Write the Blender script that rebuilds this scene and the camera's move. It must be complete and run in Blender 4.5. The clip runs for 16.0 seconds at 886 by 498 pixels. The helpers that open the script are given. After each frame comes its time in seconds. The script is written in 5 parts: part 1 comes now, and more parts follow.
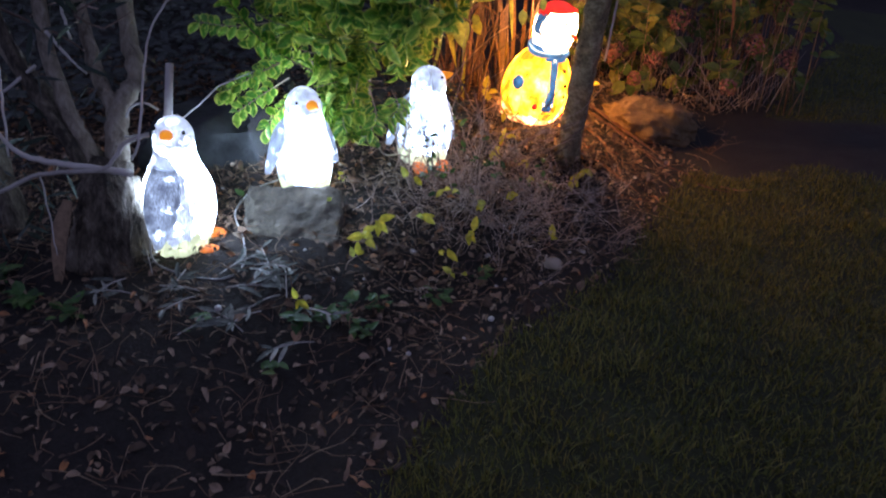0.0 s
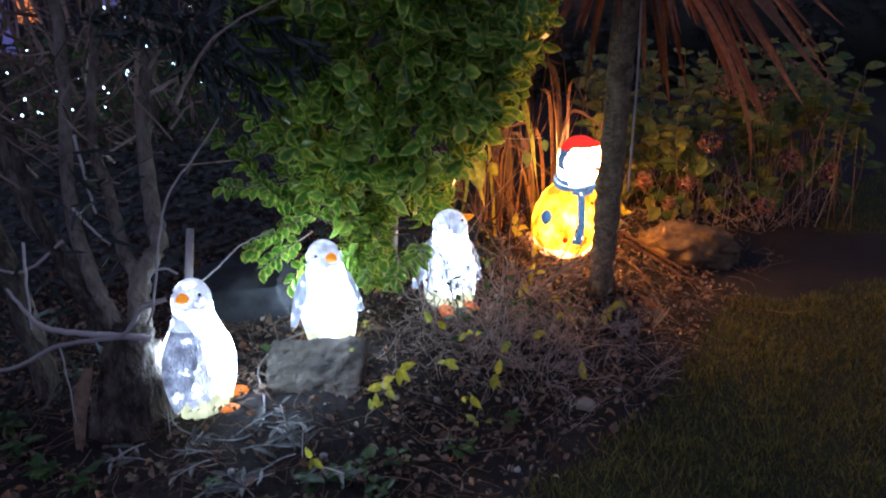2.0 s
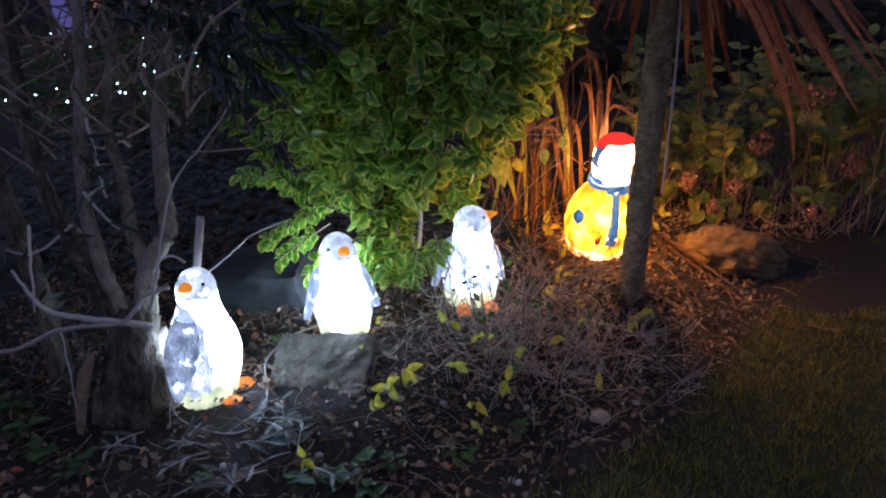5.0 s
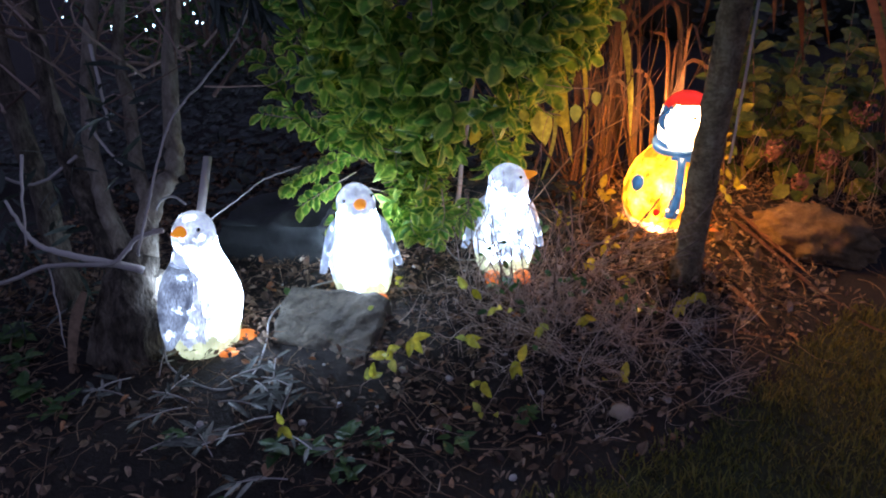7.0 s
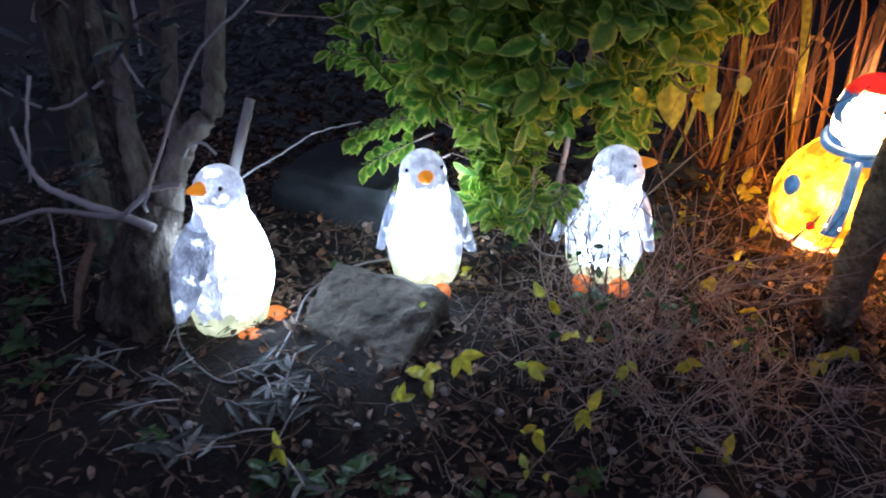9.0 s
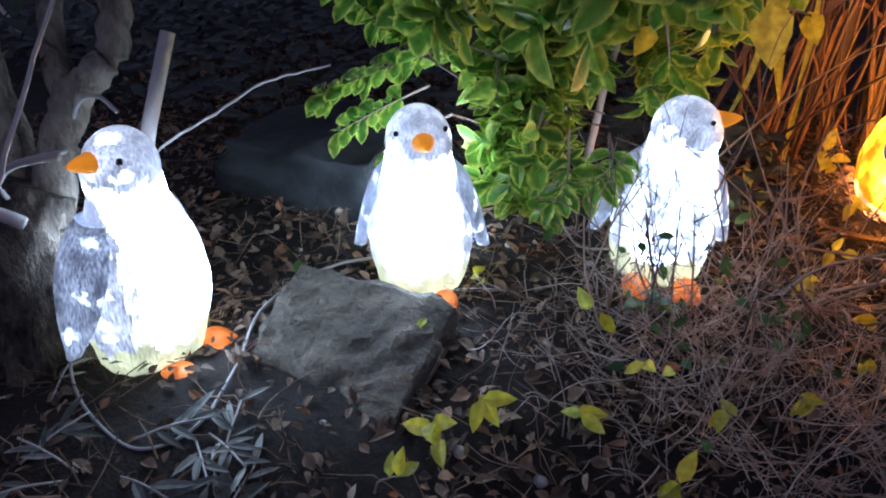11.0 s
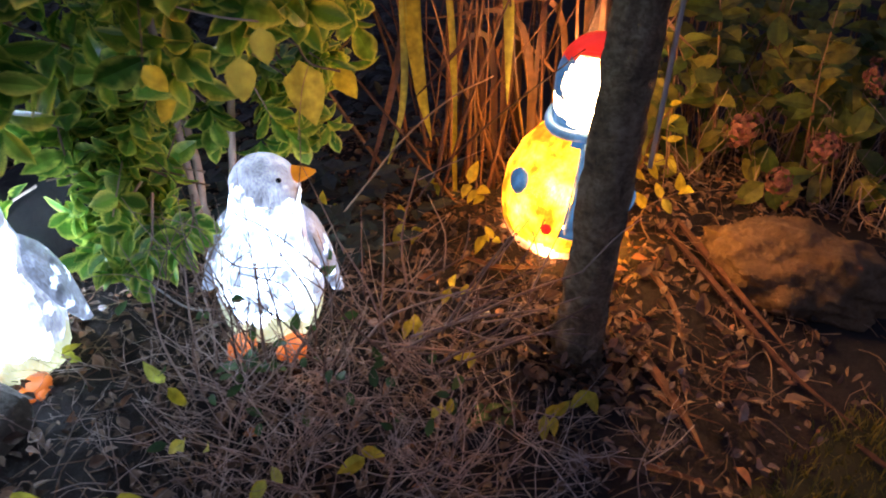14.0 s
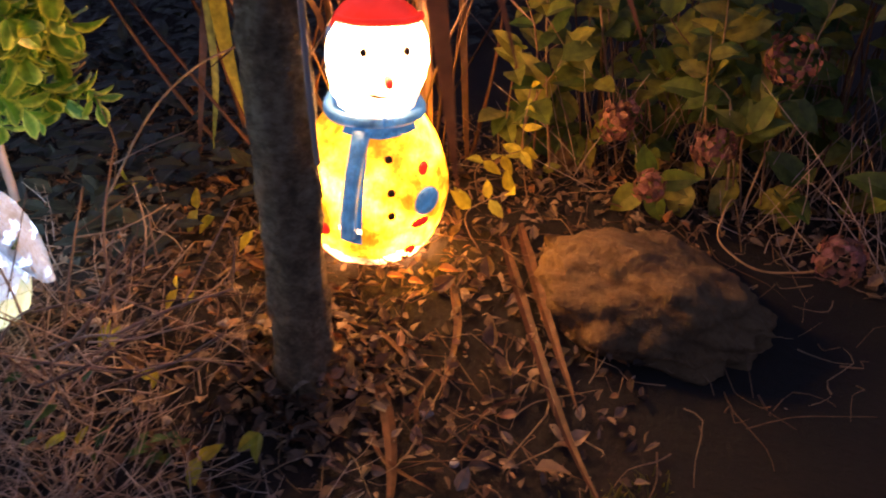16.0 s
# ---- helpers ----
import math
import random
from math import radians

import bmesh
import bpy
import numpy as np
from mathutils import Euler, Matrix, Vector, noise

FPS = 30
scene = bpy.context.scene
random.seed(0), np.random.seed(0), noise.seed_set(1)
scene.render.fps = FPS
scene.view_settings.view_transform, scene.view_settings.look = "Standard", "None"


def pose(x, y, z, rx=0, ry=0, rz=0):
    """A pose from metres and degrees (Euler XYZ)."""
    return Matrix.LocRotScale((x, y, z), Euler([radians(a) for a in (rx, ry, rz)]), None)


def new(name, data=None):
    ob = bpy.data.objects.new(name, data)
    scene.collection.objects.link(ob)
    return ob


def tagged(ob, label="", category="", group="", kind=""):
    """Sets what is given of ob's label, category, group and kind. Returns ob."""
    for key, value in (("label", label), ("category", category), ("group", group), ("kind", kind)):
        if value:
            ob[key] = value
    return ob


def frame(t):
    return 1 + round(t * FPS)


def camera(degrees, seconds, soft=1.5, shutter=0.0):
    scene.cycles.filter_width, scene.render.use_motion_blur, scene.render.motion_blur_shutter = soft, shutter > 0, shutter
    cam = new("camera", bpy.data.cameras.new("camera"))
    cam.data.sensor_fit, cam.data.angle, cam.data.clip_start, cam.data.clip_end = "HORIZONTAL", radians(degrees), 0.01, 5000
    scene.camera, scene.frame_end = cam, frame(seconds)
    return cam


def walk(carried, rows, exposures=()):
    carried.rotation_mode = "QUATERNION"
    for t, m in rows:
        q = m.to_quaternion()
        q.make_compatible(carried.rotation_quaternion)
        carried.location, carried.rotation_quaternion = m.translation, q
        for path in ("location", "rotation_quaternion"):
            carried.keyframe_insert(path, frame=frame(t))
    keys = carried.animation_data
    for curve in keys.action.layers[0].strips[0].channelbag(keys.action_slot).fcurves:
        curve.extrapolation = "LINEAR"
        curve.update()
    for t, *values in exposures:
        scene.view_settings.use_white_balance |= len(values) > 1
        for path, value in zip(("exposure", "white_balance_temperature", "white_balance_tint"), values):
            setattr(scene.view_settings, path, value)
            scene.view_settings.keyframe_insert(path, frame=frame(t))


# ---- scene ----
cam = camera(60.0, 16.0, 2.0, 0.4)
METRES, EYE, TILT, LEAN, TURN = 2.6, 1.1, -31.0, -2.0, 0.0
ROWS = [
    (0.0, 0.0, 0.0, 0.0, -0.0, 0.0, -0.0),
    (0.5, 0.0151, 0.0089, 0.0062, 1.97, 2.67, 1.33),
    (1.0, 0.0249, 0.0184, 0.0119, 3.28, 5.06, 2.18),
    (1.5, 0.0414, 0.0192, 0.0131, 4.37, 7.27, 2.64),
    (2.0, 0.0545, 0.0148, 0.0136, 5.98, 9.83, 2.99),
    (2.5, 0.0603, 0.0084, 0.0165, 7.86, 12.65, 3.21),
    (3.0, 0.0626, 0.0014, 0.0187, 9.29, 15.0, 2.9),
    (3.5, 0.0618, -0.0026, 0.017, 9.24, 15.27, 2.49),
    (4.0, 0.0702, 0.0022, 0.012, 8.62, 13.95, 2.36),
    (4.5, 0.0798, 0.0155, 0.0151, 8.43, 12.02, 1.85),
    (5.0, 0.0975, 0.0478, 0.0234, 10.27, 9.27, -0.03),
    (7.5, 0.1553, 0.1527, 0.0605, 19.15, 3.81, -6.59),
    (8.0, 0.1474, 0.1828, 0.0766, 21.5, 1.99, -7.96),
    (8.5, 0.1429, 0.212, 0.0889, 23.86, 0.36, -9.94),
    (9.0, 0.1421, 0.2664, 0.1079, 26.79, -1.52, -13.45),
    (11.5, 0.0436, 0.4167, 0.1047, 23.01, -2.02, -11.39),
    (12.0, 0.0515, 0.4251, 0.1105, 20.1, -1.32, -9.29),
    (12.5, 0.071, 0.4319, 0.1228, 17.26, -0.54, -7.33),
    (13.0, 0.1101, 0.4382, 0.1338, 15.43, 0.11, -6.09),
    (13.5, 0.1626, 0.4479, 0.1489, 13.81, 0.71, -5.23),
    (14.0, 0.1993, 0.4686, 0.1581, 16.18, 0.37, -7.01),
    (14.5, 0.2319, 0.5032, 0.1711, 19.32, -0.46, -8.22),
    (15.0, 0.2841, 0.5402, 0.1929, 22.2, -1.38, -9.25),
    (15.5, 0.3434, 0.5823, 0.199, 24.59, -2.33, -10.14),
    (16.0, 0.3713, 0.6194, 0.2082, 25.86, -3.12, -10.7),
]
walk(cam, [(t, pose(0, 0, EYE, TILT, LEAN, TURN) @ pose(METRES * x, METRES * y, METRES * z, 90 + pitch, roll, yaw)) for t, x, y, z, yaw, pitch, roll in ROWS], [(0.0, 0.95), (5.0, 0.8), (9.0, 0.68), (12.5, 0.6), (16.0, 0.6)])

# ---- world and light ----
world = bpy.data.worlds.new("night")
scene.world = world
world.use_nodes = True
world.node_tree.nodes["Background"].inputs[0].default_value = (0.56, 0.61, 1.15, 1)
world.node_tree.nodes["Background"].inputs[1].default_value = 0.17
scene.view_settings.exposure = 0.0

rng = np.random.default_rng(7)


# ---- materials ----
def make_mat(name):
    m = bpy.data.materials.new(name)
    m.use_nodes = True
    return m, m.node_tree.nodes, m.node_tree.links, m.node_tree.nodes["Principled BSDF"]


def node(ns, kind, **props):
    n = ns.new(kind)
    for k, v in props.items():
        n.inputs[k].default_value = v
    return n


def ramp(ns, stops):
    n = ns.new("ShaderNodeValToRGB")
    el = n.color_ramp.elements
    while len(el) < len(stops):
        el.new(0.5)
    for e, (p, c) in zip(el, stops):
        e.position, e.color = p, (*c, 1)
    return n


def spread(ns, ln):
    """A value from 0 to 1 that differs from piece to piece."""
    geo, info = ns.new("ShaderNodeNewGeometry"), ns.new("ShaderNodeObjectInfo")
    add, fr = ns.new("ShaderNodeMath"), ns.new("ShaderNodeMath")
    add.operation, fr.operation = "ADD", "FRACT"
    ln.new(geo.outputs["Random Per Island"], add.inputs[0])
    ln.new(info.outputs["Random"], add.inputs[1])
    ln.new(add.outputs[0], fr.inputs[0])
    return fr.outputs[0]


def rough_mat(name, stops, scale=8.0, fine=60.0, rough=0.8, bump=0.4, pieces=0.0, stretch=(1, 1, 1), dist=0.01):
    """Mottled surface: colours over a coarse and a fine noise, with relief."""
    m, ns, ln, b = make_mat(name)
    co, mp = ns.new("ShaderNodeTexCoord"), ns.new("ShaderNodeMapping")
    mp.inputs["Scale"].default_value = stretch
    ln.new(co.outputs["Object"], mp.inputs[0])
    n1 = node(ns, "ShaderNodeTexNoise", Scale=scale, Detail=6.0, Roughness=0.65)
    n2 = node(ns, "ShaderNodeTexNoise", Scale=fine, Detail=5.0, Roughness=0.7)
    ln.new(mp.outputs[0], n1.inputs["Vector"]), ln.new(mp.outputs[0], n2.inputs["Vector"])
    mix = ns.new("ShaderNodeMix")
    mix.inputs[0].default_value = 0.45
    ln.new(n1.outputs[0], mix.inputs[2]), ln.new(n2.outputs[0], mix.inputs[3])
    fac = mix.outputs[0]
    if pieces:
        mx = ns.new("ShaderNodeMix")
        mx.inputs[0].default_value = pieces
        ln.new(fac, mx.inputs[2]), ln.new(spread(ns, ln), mx.inputs[3])
        fac = mx.outputs[0]
    r = ramp(ns, stops)
    ln.new(fac, r.inputs[0]), ln.new(r.outputs[0], b.inputs["Base Color"])
    b.inputs["Roughness"].default_value = rough
    bp = node(ns, "ShaderNodeBump", Strength=bump, Distance=dist)
    ln.new(mix.outputs[0], bp.inputs["Height"]), ln.new(bp.outputs[0], b.inputs["Normal"])
    return m


def leaf_mat(name, stops, edge=None, rough=0.45, through_light=0.25):
    """Leaf: colour differs from leaf to leaf, a pale edge if given, a paler midrib, some light passes through."""
    m, ns, ln, b = make_mat(name)
    r = ramp(ns, stops)
    ln.new(spread(ns, ln), r.inputs[0])
    col = r.outputs[0]
    uv, sep = ns.new("ShaderNodeUVMap"), ns.new("ShaderNodeSeparateXYZ")
    ln.new(uv.outputs[0], sep.inputs[0])
    co = ns.new("ShaderNodeTexCoord")
    nz = node(ns, "ShaderNodeTexNoise", Scale=70.0, Detail=3.0)
    ln.new(co.outputs["Object"], nz.inputs["Vector"])
    if edge:
        ad = ns.new("ShaderNodeMath")
        ad.operation = "MULTIPLY_ADD"
        ad.inputs[1].default_value, ad.inputs[2].default_value = 0.9, -0.45
        ln.new(nz.outputs[0], ad.inputs[0])
        sm = ns.new("ShaderNodeMath")
        sm.operation = "ADD"
        ln.new(sep.outputs[0], sm.inputs[0]), ln.new(ad.outputs[0], sm.inputs[1])
        mr = node(ns, "ShaderNodeMapRange")
        mr.inputs["From Min"].default_value, mr.inputs["From Max"].default_value = 0.45, 0.92
        ln.new(sm.outputs[0], mr.inputs["Value"])
        mx = ns.new("ShaderNodeMix")
        mx.data_type = "RGBA"
        mx.inputs[7].default_value = (*edge, 1)
        ln.new(mr.outputs[0], mx.inputs[0]), ln.new(col, mx.inputs[6])
        col = mx.outputs[2]
    hs = ns.new("ShaderNodeHueSaturation")
    mr2 = node(ns, "ShaderNodeMapRange")
    mr2.inputs["From Min"].default_value, mr2.inputs["From Max"].default_value = 0.3, 0.7
    mr2.inputs["To Min"].default_value, mr2.inputs["To Max"].default_value = 0.65, 1.3
    ln.new(nz.outputs[0], mr2.inputs["Value"])
    ln.new(mr2.outputs[0], hs.inputs["Value"]), ln.new(col, hs.inputs["Color"])
    col = hs.outputs[0]
    ln.new(col, b.inputs["Base Color"])
    b.inputs["Roughness"].default_value = rough
    bp = node(ns, "ShaderNodeBump", Strength=0.3, Distance=0.002)
    ln.new(nz.outputs[0], bp.inputs["Height"]), ln.new(bp.outputs[0], b.inputs["Normal"])
    tr, ms = ns.new("ShaderNodeBsdfTranslucent"), ns.new("ShaderNodeMixShader")
    ms.inputs[0].default_value = through_light
    ln.new(col, tr.inputs[0])
    ln.new(b.outputs[0], ms.inputs[1]), ln.new(tr.outputs[0], ms.inputs[2])
    ln.new(ms.outputs[0], ns["Material Output"].inputs[0])
    return m


def lit_mat(name, colour, glow, low, high, scale=18.0, spots=0.0, rough=0.3, ridge=0.5, spot_scale=28.0, spot_size=0.17, curve=1.0):
    """Moulded acrylic with lamps behind it: uneven glow, bright points where a lamp touches the shell."""
    m, ns, ln, b = make_mat(name)
    b.inputs["Base Color"].default_value = (*colour, 1)
    b.inputs["Roughness"].default_value = rough
    co = ns.new("ShaderNodeTexCoord")
    nz = node(ns, "ShaderNodeTexNoise", Scale=scale, Detail=4.0, Roughness=0.6)
    ln.new(co.outputs["Object"], nz.inputs["Vector"])
    mr = node(ns, "ShaderNodeMapRange")
    mr.inputs["From Min"].default_value, mr.inputs["From Max"].default_value = 0.3, 0.7
    mr.inputs["To Min"].default_value, mr.inputs["To Max"].default_value = low, high
    span = node(ns, "ShaderNodeMapRange")
    span.inputs["From Min"].default_value, span.inputs["From Max"].default_value = 0.3, 0.7
    pw = ns.new("ShaderNodeMath")
    pw.operation = "POWER"
    pw.inputs[1].default_value = curve
    mr.inputs["From Min"].default_value, mr.inputs["From Max"].default_value = 0.0, 1.0
    ln.new(nz.outputs[0], span.inputs["Value"]), ln.new(span.outputs[0], pw.inputs[0]), ln.new(pw.outputs[0], mr.inputs["Value"])
    power = mr.outputs[0]
    mp = ns.new("ShaderNodeMapping")
    mp.inputs["Scale"].default_value = (1, 1, 0.16)
    ln.new(co.outputs["Object"], mp.inputs[0])
    fine = node(ns, "ShaderNodeTexNoise", Scale=420.0, Detail=3.0)
    ln.new(mp.outputs[0], fine.inputs["Vector"])
    fm = node(ns, "ShaderNodeMapRange")
    fm.inputs["From Min"].default_value, fm.inputs["From Max"].default_value = 0.3, 0.7
    fm.inputs["To Min"].default_value, fm.inputs["To Max"].default_value = 1 - ridge, 1 + ridge
    ln.new(fine.outputs[0], fm.inputs["Value"])
    mu = ns.new("ShaderNodeMath")
    mu.operation = "MULTIPLY"
    ln.new(power, mu.inputs[0]), ln.new(fm.outputs[0], mu.inputs[1])
    power = mu.outputs[0]
    if spots:
        vo = node(ns, "ShaderNodeTexVoronoi", Scale=spot_scale, Randomness=1.0)
        ragged = node(ns, "ShaderNodeTexNoise", Scale=90.0, Detail=2.0)
        ln.new(co.outputs["Object"], ragged.inputs["Vector"])
        sway = ns.new("ShaderNodeMix")
        sway.data_type, sway.blend_type = "RGBA", "LINEAR_LIGHT"
        sway.inputs[0].default_value = 0.012
        ln.new(co.outputs["Object"], sway.inputs[6]), ln.new(ragged.outputs["Color"], sway.inputs[7])
        ln.new(sway.outputs[2], vo.inputs["Vector"])
        sr = node(ns, "ShaderNodeMapRange")
        sr.inputs["From Min"].default_value, sr.inputs["From Max"].default_value = spot_size, 0.15 * spot_size
        sr.inputs["To Min"].default_value, sr.inputs["To Max"].default_value = 0.0, spots
        sr.clamp = True
        ln.new(vo.outputs["Distance"], sr.inputs["Value"])
        ad = ns.new("ShaderNodeMath")
        ad.operation = "ADD"
        ln.new(power, ad.inputs[0]), ln.new(sr.outputs[0], ad.inputs[1])
        power = ad.outputs[0]
    b.inputs["Emission Color"].default_value = (*glow, 1)
    ln.new(power, b.inputs["Emission Strength"])
    bp = node(ns, "ShaderNodeBump", Strength=0.5, Distance=0.002)
    ln.new(fine.outputs[0], bp.inputs["Height"]), ln.new(bp.outputs[0], b.inputs["Normal"])
    return m


def plain_mat(name, colour, rough=0.5, glow=None, power=0.0):
    m, ns, ln, b = make_mat(name)
    b.inputs["Base Color"].default_value = (*colour, 1)
    b.inputs["Roughness"].default_value = rough
    if glow:
        b.inputs["Emission Color"].default_value = (*glow, 1)
        b.inputs["Emission Strength"].default_value = power
    return m


SOIL = rough_mat("soil", [(0.3, (0.008, 0.006, 0.005)), (0.55, (0.021, 0.016, 0.013)), (0.75, (0.048, 0.035, 0.026))], 9, 90, 0.95, 0.9, dist=0.02)
LAWN_SOIL = rough_mat("lawn_thatch", [(0.3, (0.012, 0.014, 0.005)), (0.6, (0.035, 0.04, 0.012)), (0.8, (0.06, 0.055, 0.02))], 7, 120, 0.95, 0.8)
# soil colour with the boulder's shadow put into it
SHADOW_SOIL = rough_mat("shadow_soil", [(0.3, (0.004, 0.004, 0.004)), (0.6, (0.010, 0.008, 0.007)), (0.8, (0.022, 0.018, 0.014))], 9, 90, 0.8, 0.9, dist=0.02)
GRASS = leaf_mat("grass_blade", [(0.0, (0.085, 0.095, 0.012)), (0.6, (0.14, 0.14, 0.022)), (1.0, (0.20, 0.165, 0.035))], None, 0.6, 0.3)
LITTER = leaf_mat("dead_leaf", [(0.0, (0.04, 0.026, 0.018)), (0.4, (0.12, 0.075, 0.045)), (0.7, (0.25, 0.165, 0.105)), (0.9, (0.36, 0.26, 0.18)), (1.0, (0.42, 0.16, 0.05))], None, 0.7, 0.12)
STRAW = leaf_mat("dry_straw", [(0.0, (0.10, 0.05, 0.028)), (0.5, (0.22, 0.13, 0.075)), (1.0, (0.34, 0.24, 0.15))], None, 0.65, 0.1)
GREYLEAF = leaf_mat("grey_leaf", [(0.0, (0.07, 0.08, 0.065)), (0.6, (0.17, 0.18, 0.15)), (1.0, (0.36, 0.36, 0.31))], None, 0.6, 0.2)
YELLOW = leaf_mat("yellow_leaf", [(0.0, (0.52, 0.50, 0.05)), (0.6, (0.68, 0.62, 0.07)), (1.0, (0.56, 0.62, 0.13))], None, 0.5, 0.6)
WEED = leaf_mat("weed_leaf", [(0.0, (0.03, 0.08, 0.02)), (0.6, (0.06, 0.14, 0.03)), (1.0, (0.12, 0.2, 0.05))], None, 0.5, 0.3)
EUON = leaf_mat("variegated_leaf", [(0.0, (0.075, 0.22, 0.03)), (0.55, (0.14, 0.34, 0.045)), (1.0, (0.27, 0.46, 0.06))], (0.66, 0.72, 0.14), 0.32, 0.42)
HYD = leaf_mat("hydrangea_leaf", [(0.0, (0.05, 0.11, 0.02)), (0.5, (0.12, 0.17, 0.03)), (1.0, (0.27, 0.26, 0.045))], None, 0.5, 0.35)
BLOOM = leaf_mat("faded_petal", [(0.0, (0.14, 0.07, 0.05)), (0.6, (0.25, 0.12, 0.10)), (1.0, (0.40, 0.17, 0.17))], None, 0.7, 0.3)
DARKLEAF = leaf_mat("dark_leaf", [(0.0, (0.02, 0.035, 0.025)), (0.6, (0.04, 0.06, 0.045)), (1.0, (0.09, 0.11, 0.10))], None, 0.4, 0.1)
FROND = leaf_mat("dead_frond", [(0.0, (0.09, 0.036, 0.018)), (0.5, (0.17, 0.078, 0.034)), (1.0, (0.30, 0.155, 0.07))], None, 0.55, 0.3)
FROND_GREEN = leaf_mat("green_frond", [(0.0, (0.05, 0.06, 0.02)), (1.0, (0.12, 0.11, 0.04))], None, 0.45, 0.1)
BARK = rough_mat("pale_bark", [(0.36, (0.035, 0.028, 0.02)), (0.46, (0.16, 0.13, 0.095)), (0.56, (0.34, 0.29, 0.22)), (0.68, (0.52, 0.46, 0.37))], 22, 90, 0.9, 1.0, 0.2, (1, 1, 0.35), 0.035)
TWIG = rough_mat("twig_bark", [(0.2, (0.10, 0.065, 0.05)), (0.5, (0.28, 0.19, 0.145)), (0.85, (0.50, 0.38, 0.31))], 10, 80, 0.85, 0.4, 0.6)
THATCH = rough_mat("dry_thatch", [(0.2, (0.22, 0.16, 0.13)), (0.5, (0.44, 0.33, 0.265)), (0.85, (0.64, 0.53, 0.45))], 10, 80, 0.85, 0.4, 0.6)
PALE_TWIG = rough_mat("pale_twig", [(0.2, (0.32, 0.29, 0.26)), (0.5, (0.52, 0.48, 0.44)), (0.85, (0.66, 0.62, 0.57))], 10, 80, 0.8, 0.4, 0.4)
PALM_BARK = rough_mat("palm_bark", [(0.34, (0.07, 0.05, 0.028)), (0.48, (0.24, 0.18, 0.10)), (0.64, (0.50, 0.41, 0.26))], 22, 90, 0.85, 1.0, 0, (1, 1, 1.2), 0.03)
STONE = rough_mat("sandstone", [(0.28, (0.04, 0.035, 0.027)), (0.45, (0.11, 0.097, 0.073)), (0.58, (0.18, 0.15, 0.11)), (0.75, (0.27, 0.205, 0.145))], 9, 60, 0.9, 1.0, 0, (1, 1, 1.6), 0.03)
ROCK = rough_mat("warm_rock", [(0.30, (0.085, 0.05, 0.022)), (0.45, (0.14, 0.085, 0.038)), (0.6, (0.20, 0.128, 0.06)), (0.78, (0.31, 0.215, 0.12))], 16, 70, 0.85, 1.0, 0, (1, 1, 1), 0.03)
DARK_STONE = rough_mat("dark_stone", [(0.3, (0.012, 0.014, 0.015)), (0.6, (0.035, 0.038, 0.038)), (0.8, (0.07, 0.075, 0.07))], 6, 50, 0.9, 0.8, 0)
CABLE = plain_mat("clear_cable", (0.42, 0.40, 0.37), 0.35)
BELLY = lit_mat("lit_white_acrylic", (0.8, 0.85, 0.9), (0.62, 0.83, 1.22), 3.2, 19.0, 20, 8.0, ridge=0.4, curve=1.5)
SHELL = lit_mat("lit_grey_acrylic", (0.42, 0.47, 0.60), (0.60, 0.72, 1.0), 0.14, 0.85, 26, 3.5, ridge=0.6, spot_scale=24.0, spot_size=0.30)
FLIPPER = lit_mat("lit_blue_grey_acrylic", (0.34, 0.40, 0.54), (0.52, 0.67, 1.0), 0.06, 0.50, 34, 3.5, ridge=0.75, spot_scale=26.0, spot_size=0.30)
DIM_BELLY = lit_mat("lit_frosted_acrylic", (0.7, 0.76, 0.85), (0.62, 0.83, 1.22), 0.42, 17.0, 24, 6.0, ridge=0.65, curve=2.5)
LIT_BACK = lit_mat("lit_clear_acrylic", (0.7, 0.75, 0.85), (0.62, 0.83, 1.22), 14.0, 40.0, 14, 8.0, ridge=0.35)
CLOUDY_BACK = lit_mat("lit_cloudy_acrylic", (0.6, 0.66, 0.78), (0.62, 0.83, 1.22), 2.5, 10.0, 14, 8.0, ridge=0.4)
PALE = lit_mat("lit_pale_acrylic", (0.65, 0.7, 0.8), (0.72, 0.86, 1.0), 0.4, 2.4, 40, 6.0, ridge=0.6, spot_scale=30.0, spot_size=0.25)
FRINGE = lit_mat("lit_cream_acrylic", (0.62, 0.64, 0.48), (0.80, 0.92, 0.66), 0.22, 0.85, 22, 0.0, ridge=0.4)
ORANGE = lit_mat("orange_acrylic", (0.85, 0.22, 0.04), (1.0, 0.22, 0.03), 0.15, 0.32, 30, 0.0, ridge=0.2)
BEAK = lit_mat("orange_beak", (0.9, 0.33, 0.03), (1.0, 0.33, 0.02), 0.22, 0.5, 30, 0.0, ridge=0.15)
DARK_EYE = plain_mat("black_eye", (0.015, 0.016, 0.02), 0.25)
SM_FACE = lit_mat("lit_snow_acrylic", (0.85, 0.66, 0.48), (1.0, 0.46, 0.18), 1.5, 220.0, 15, 30.0, ridge=0.3, curve=2.7)
SM_COAT = lit_mat("lit_yellow_acrylic", (0.62, 0.26, 0.008), (1.0, 0.36, 0.014), 0.62, 80.0, 10, 0.0, ridge=0.35, curve=4.2)
SM_BASE = lit_mat("lit_cream_base", (0.75, 0.42, 0.22), (1.0, 0.36, 0.12), 0.8, 55.0, 10, 0.0, ridge=0.35, curve=3.4)
SM_RED = lit_mat("lit_red_acrylic", (0.8, 0.04, 0.03), (1.0, 0.03, 0.015), 0.3, 0.75, 14, 0.0, ridge=0.3)
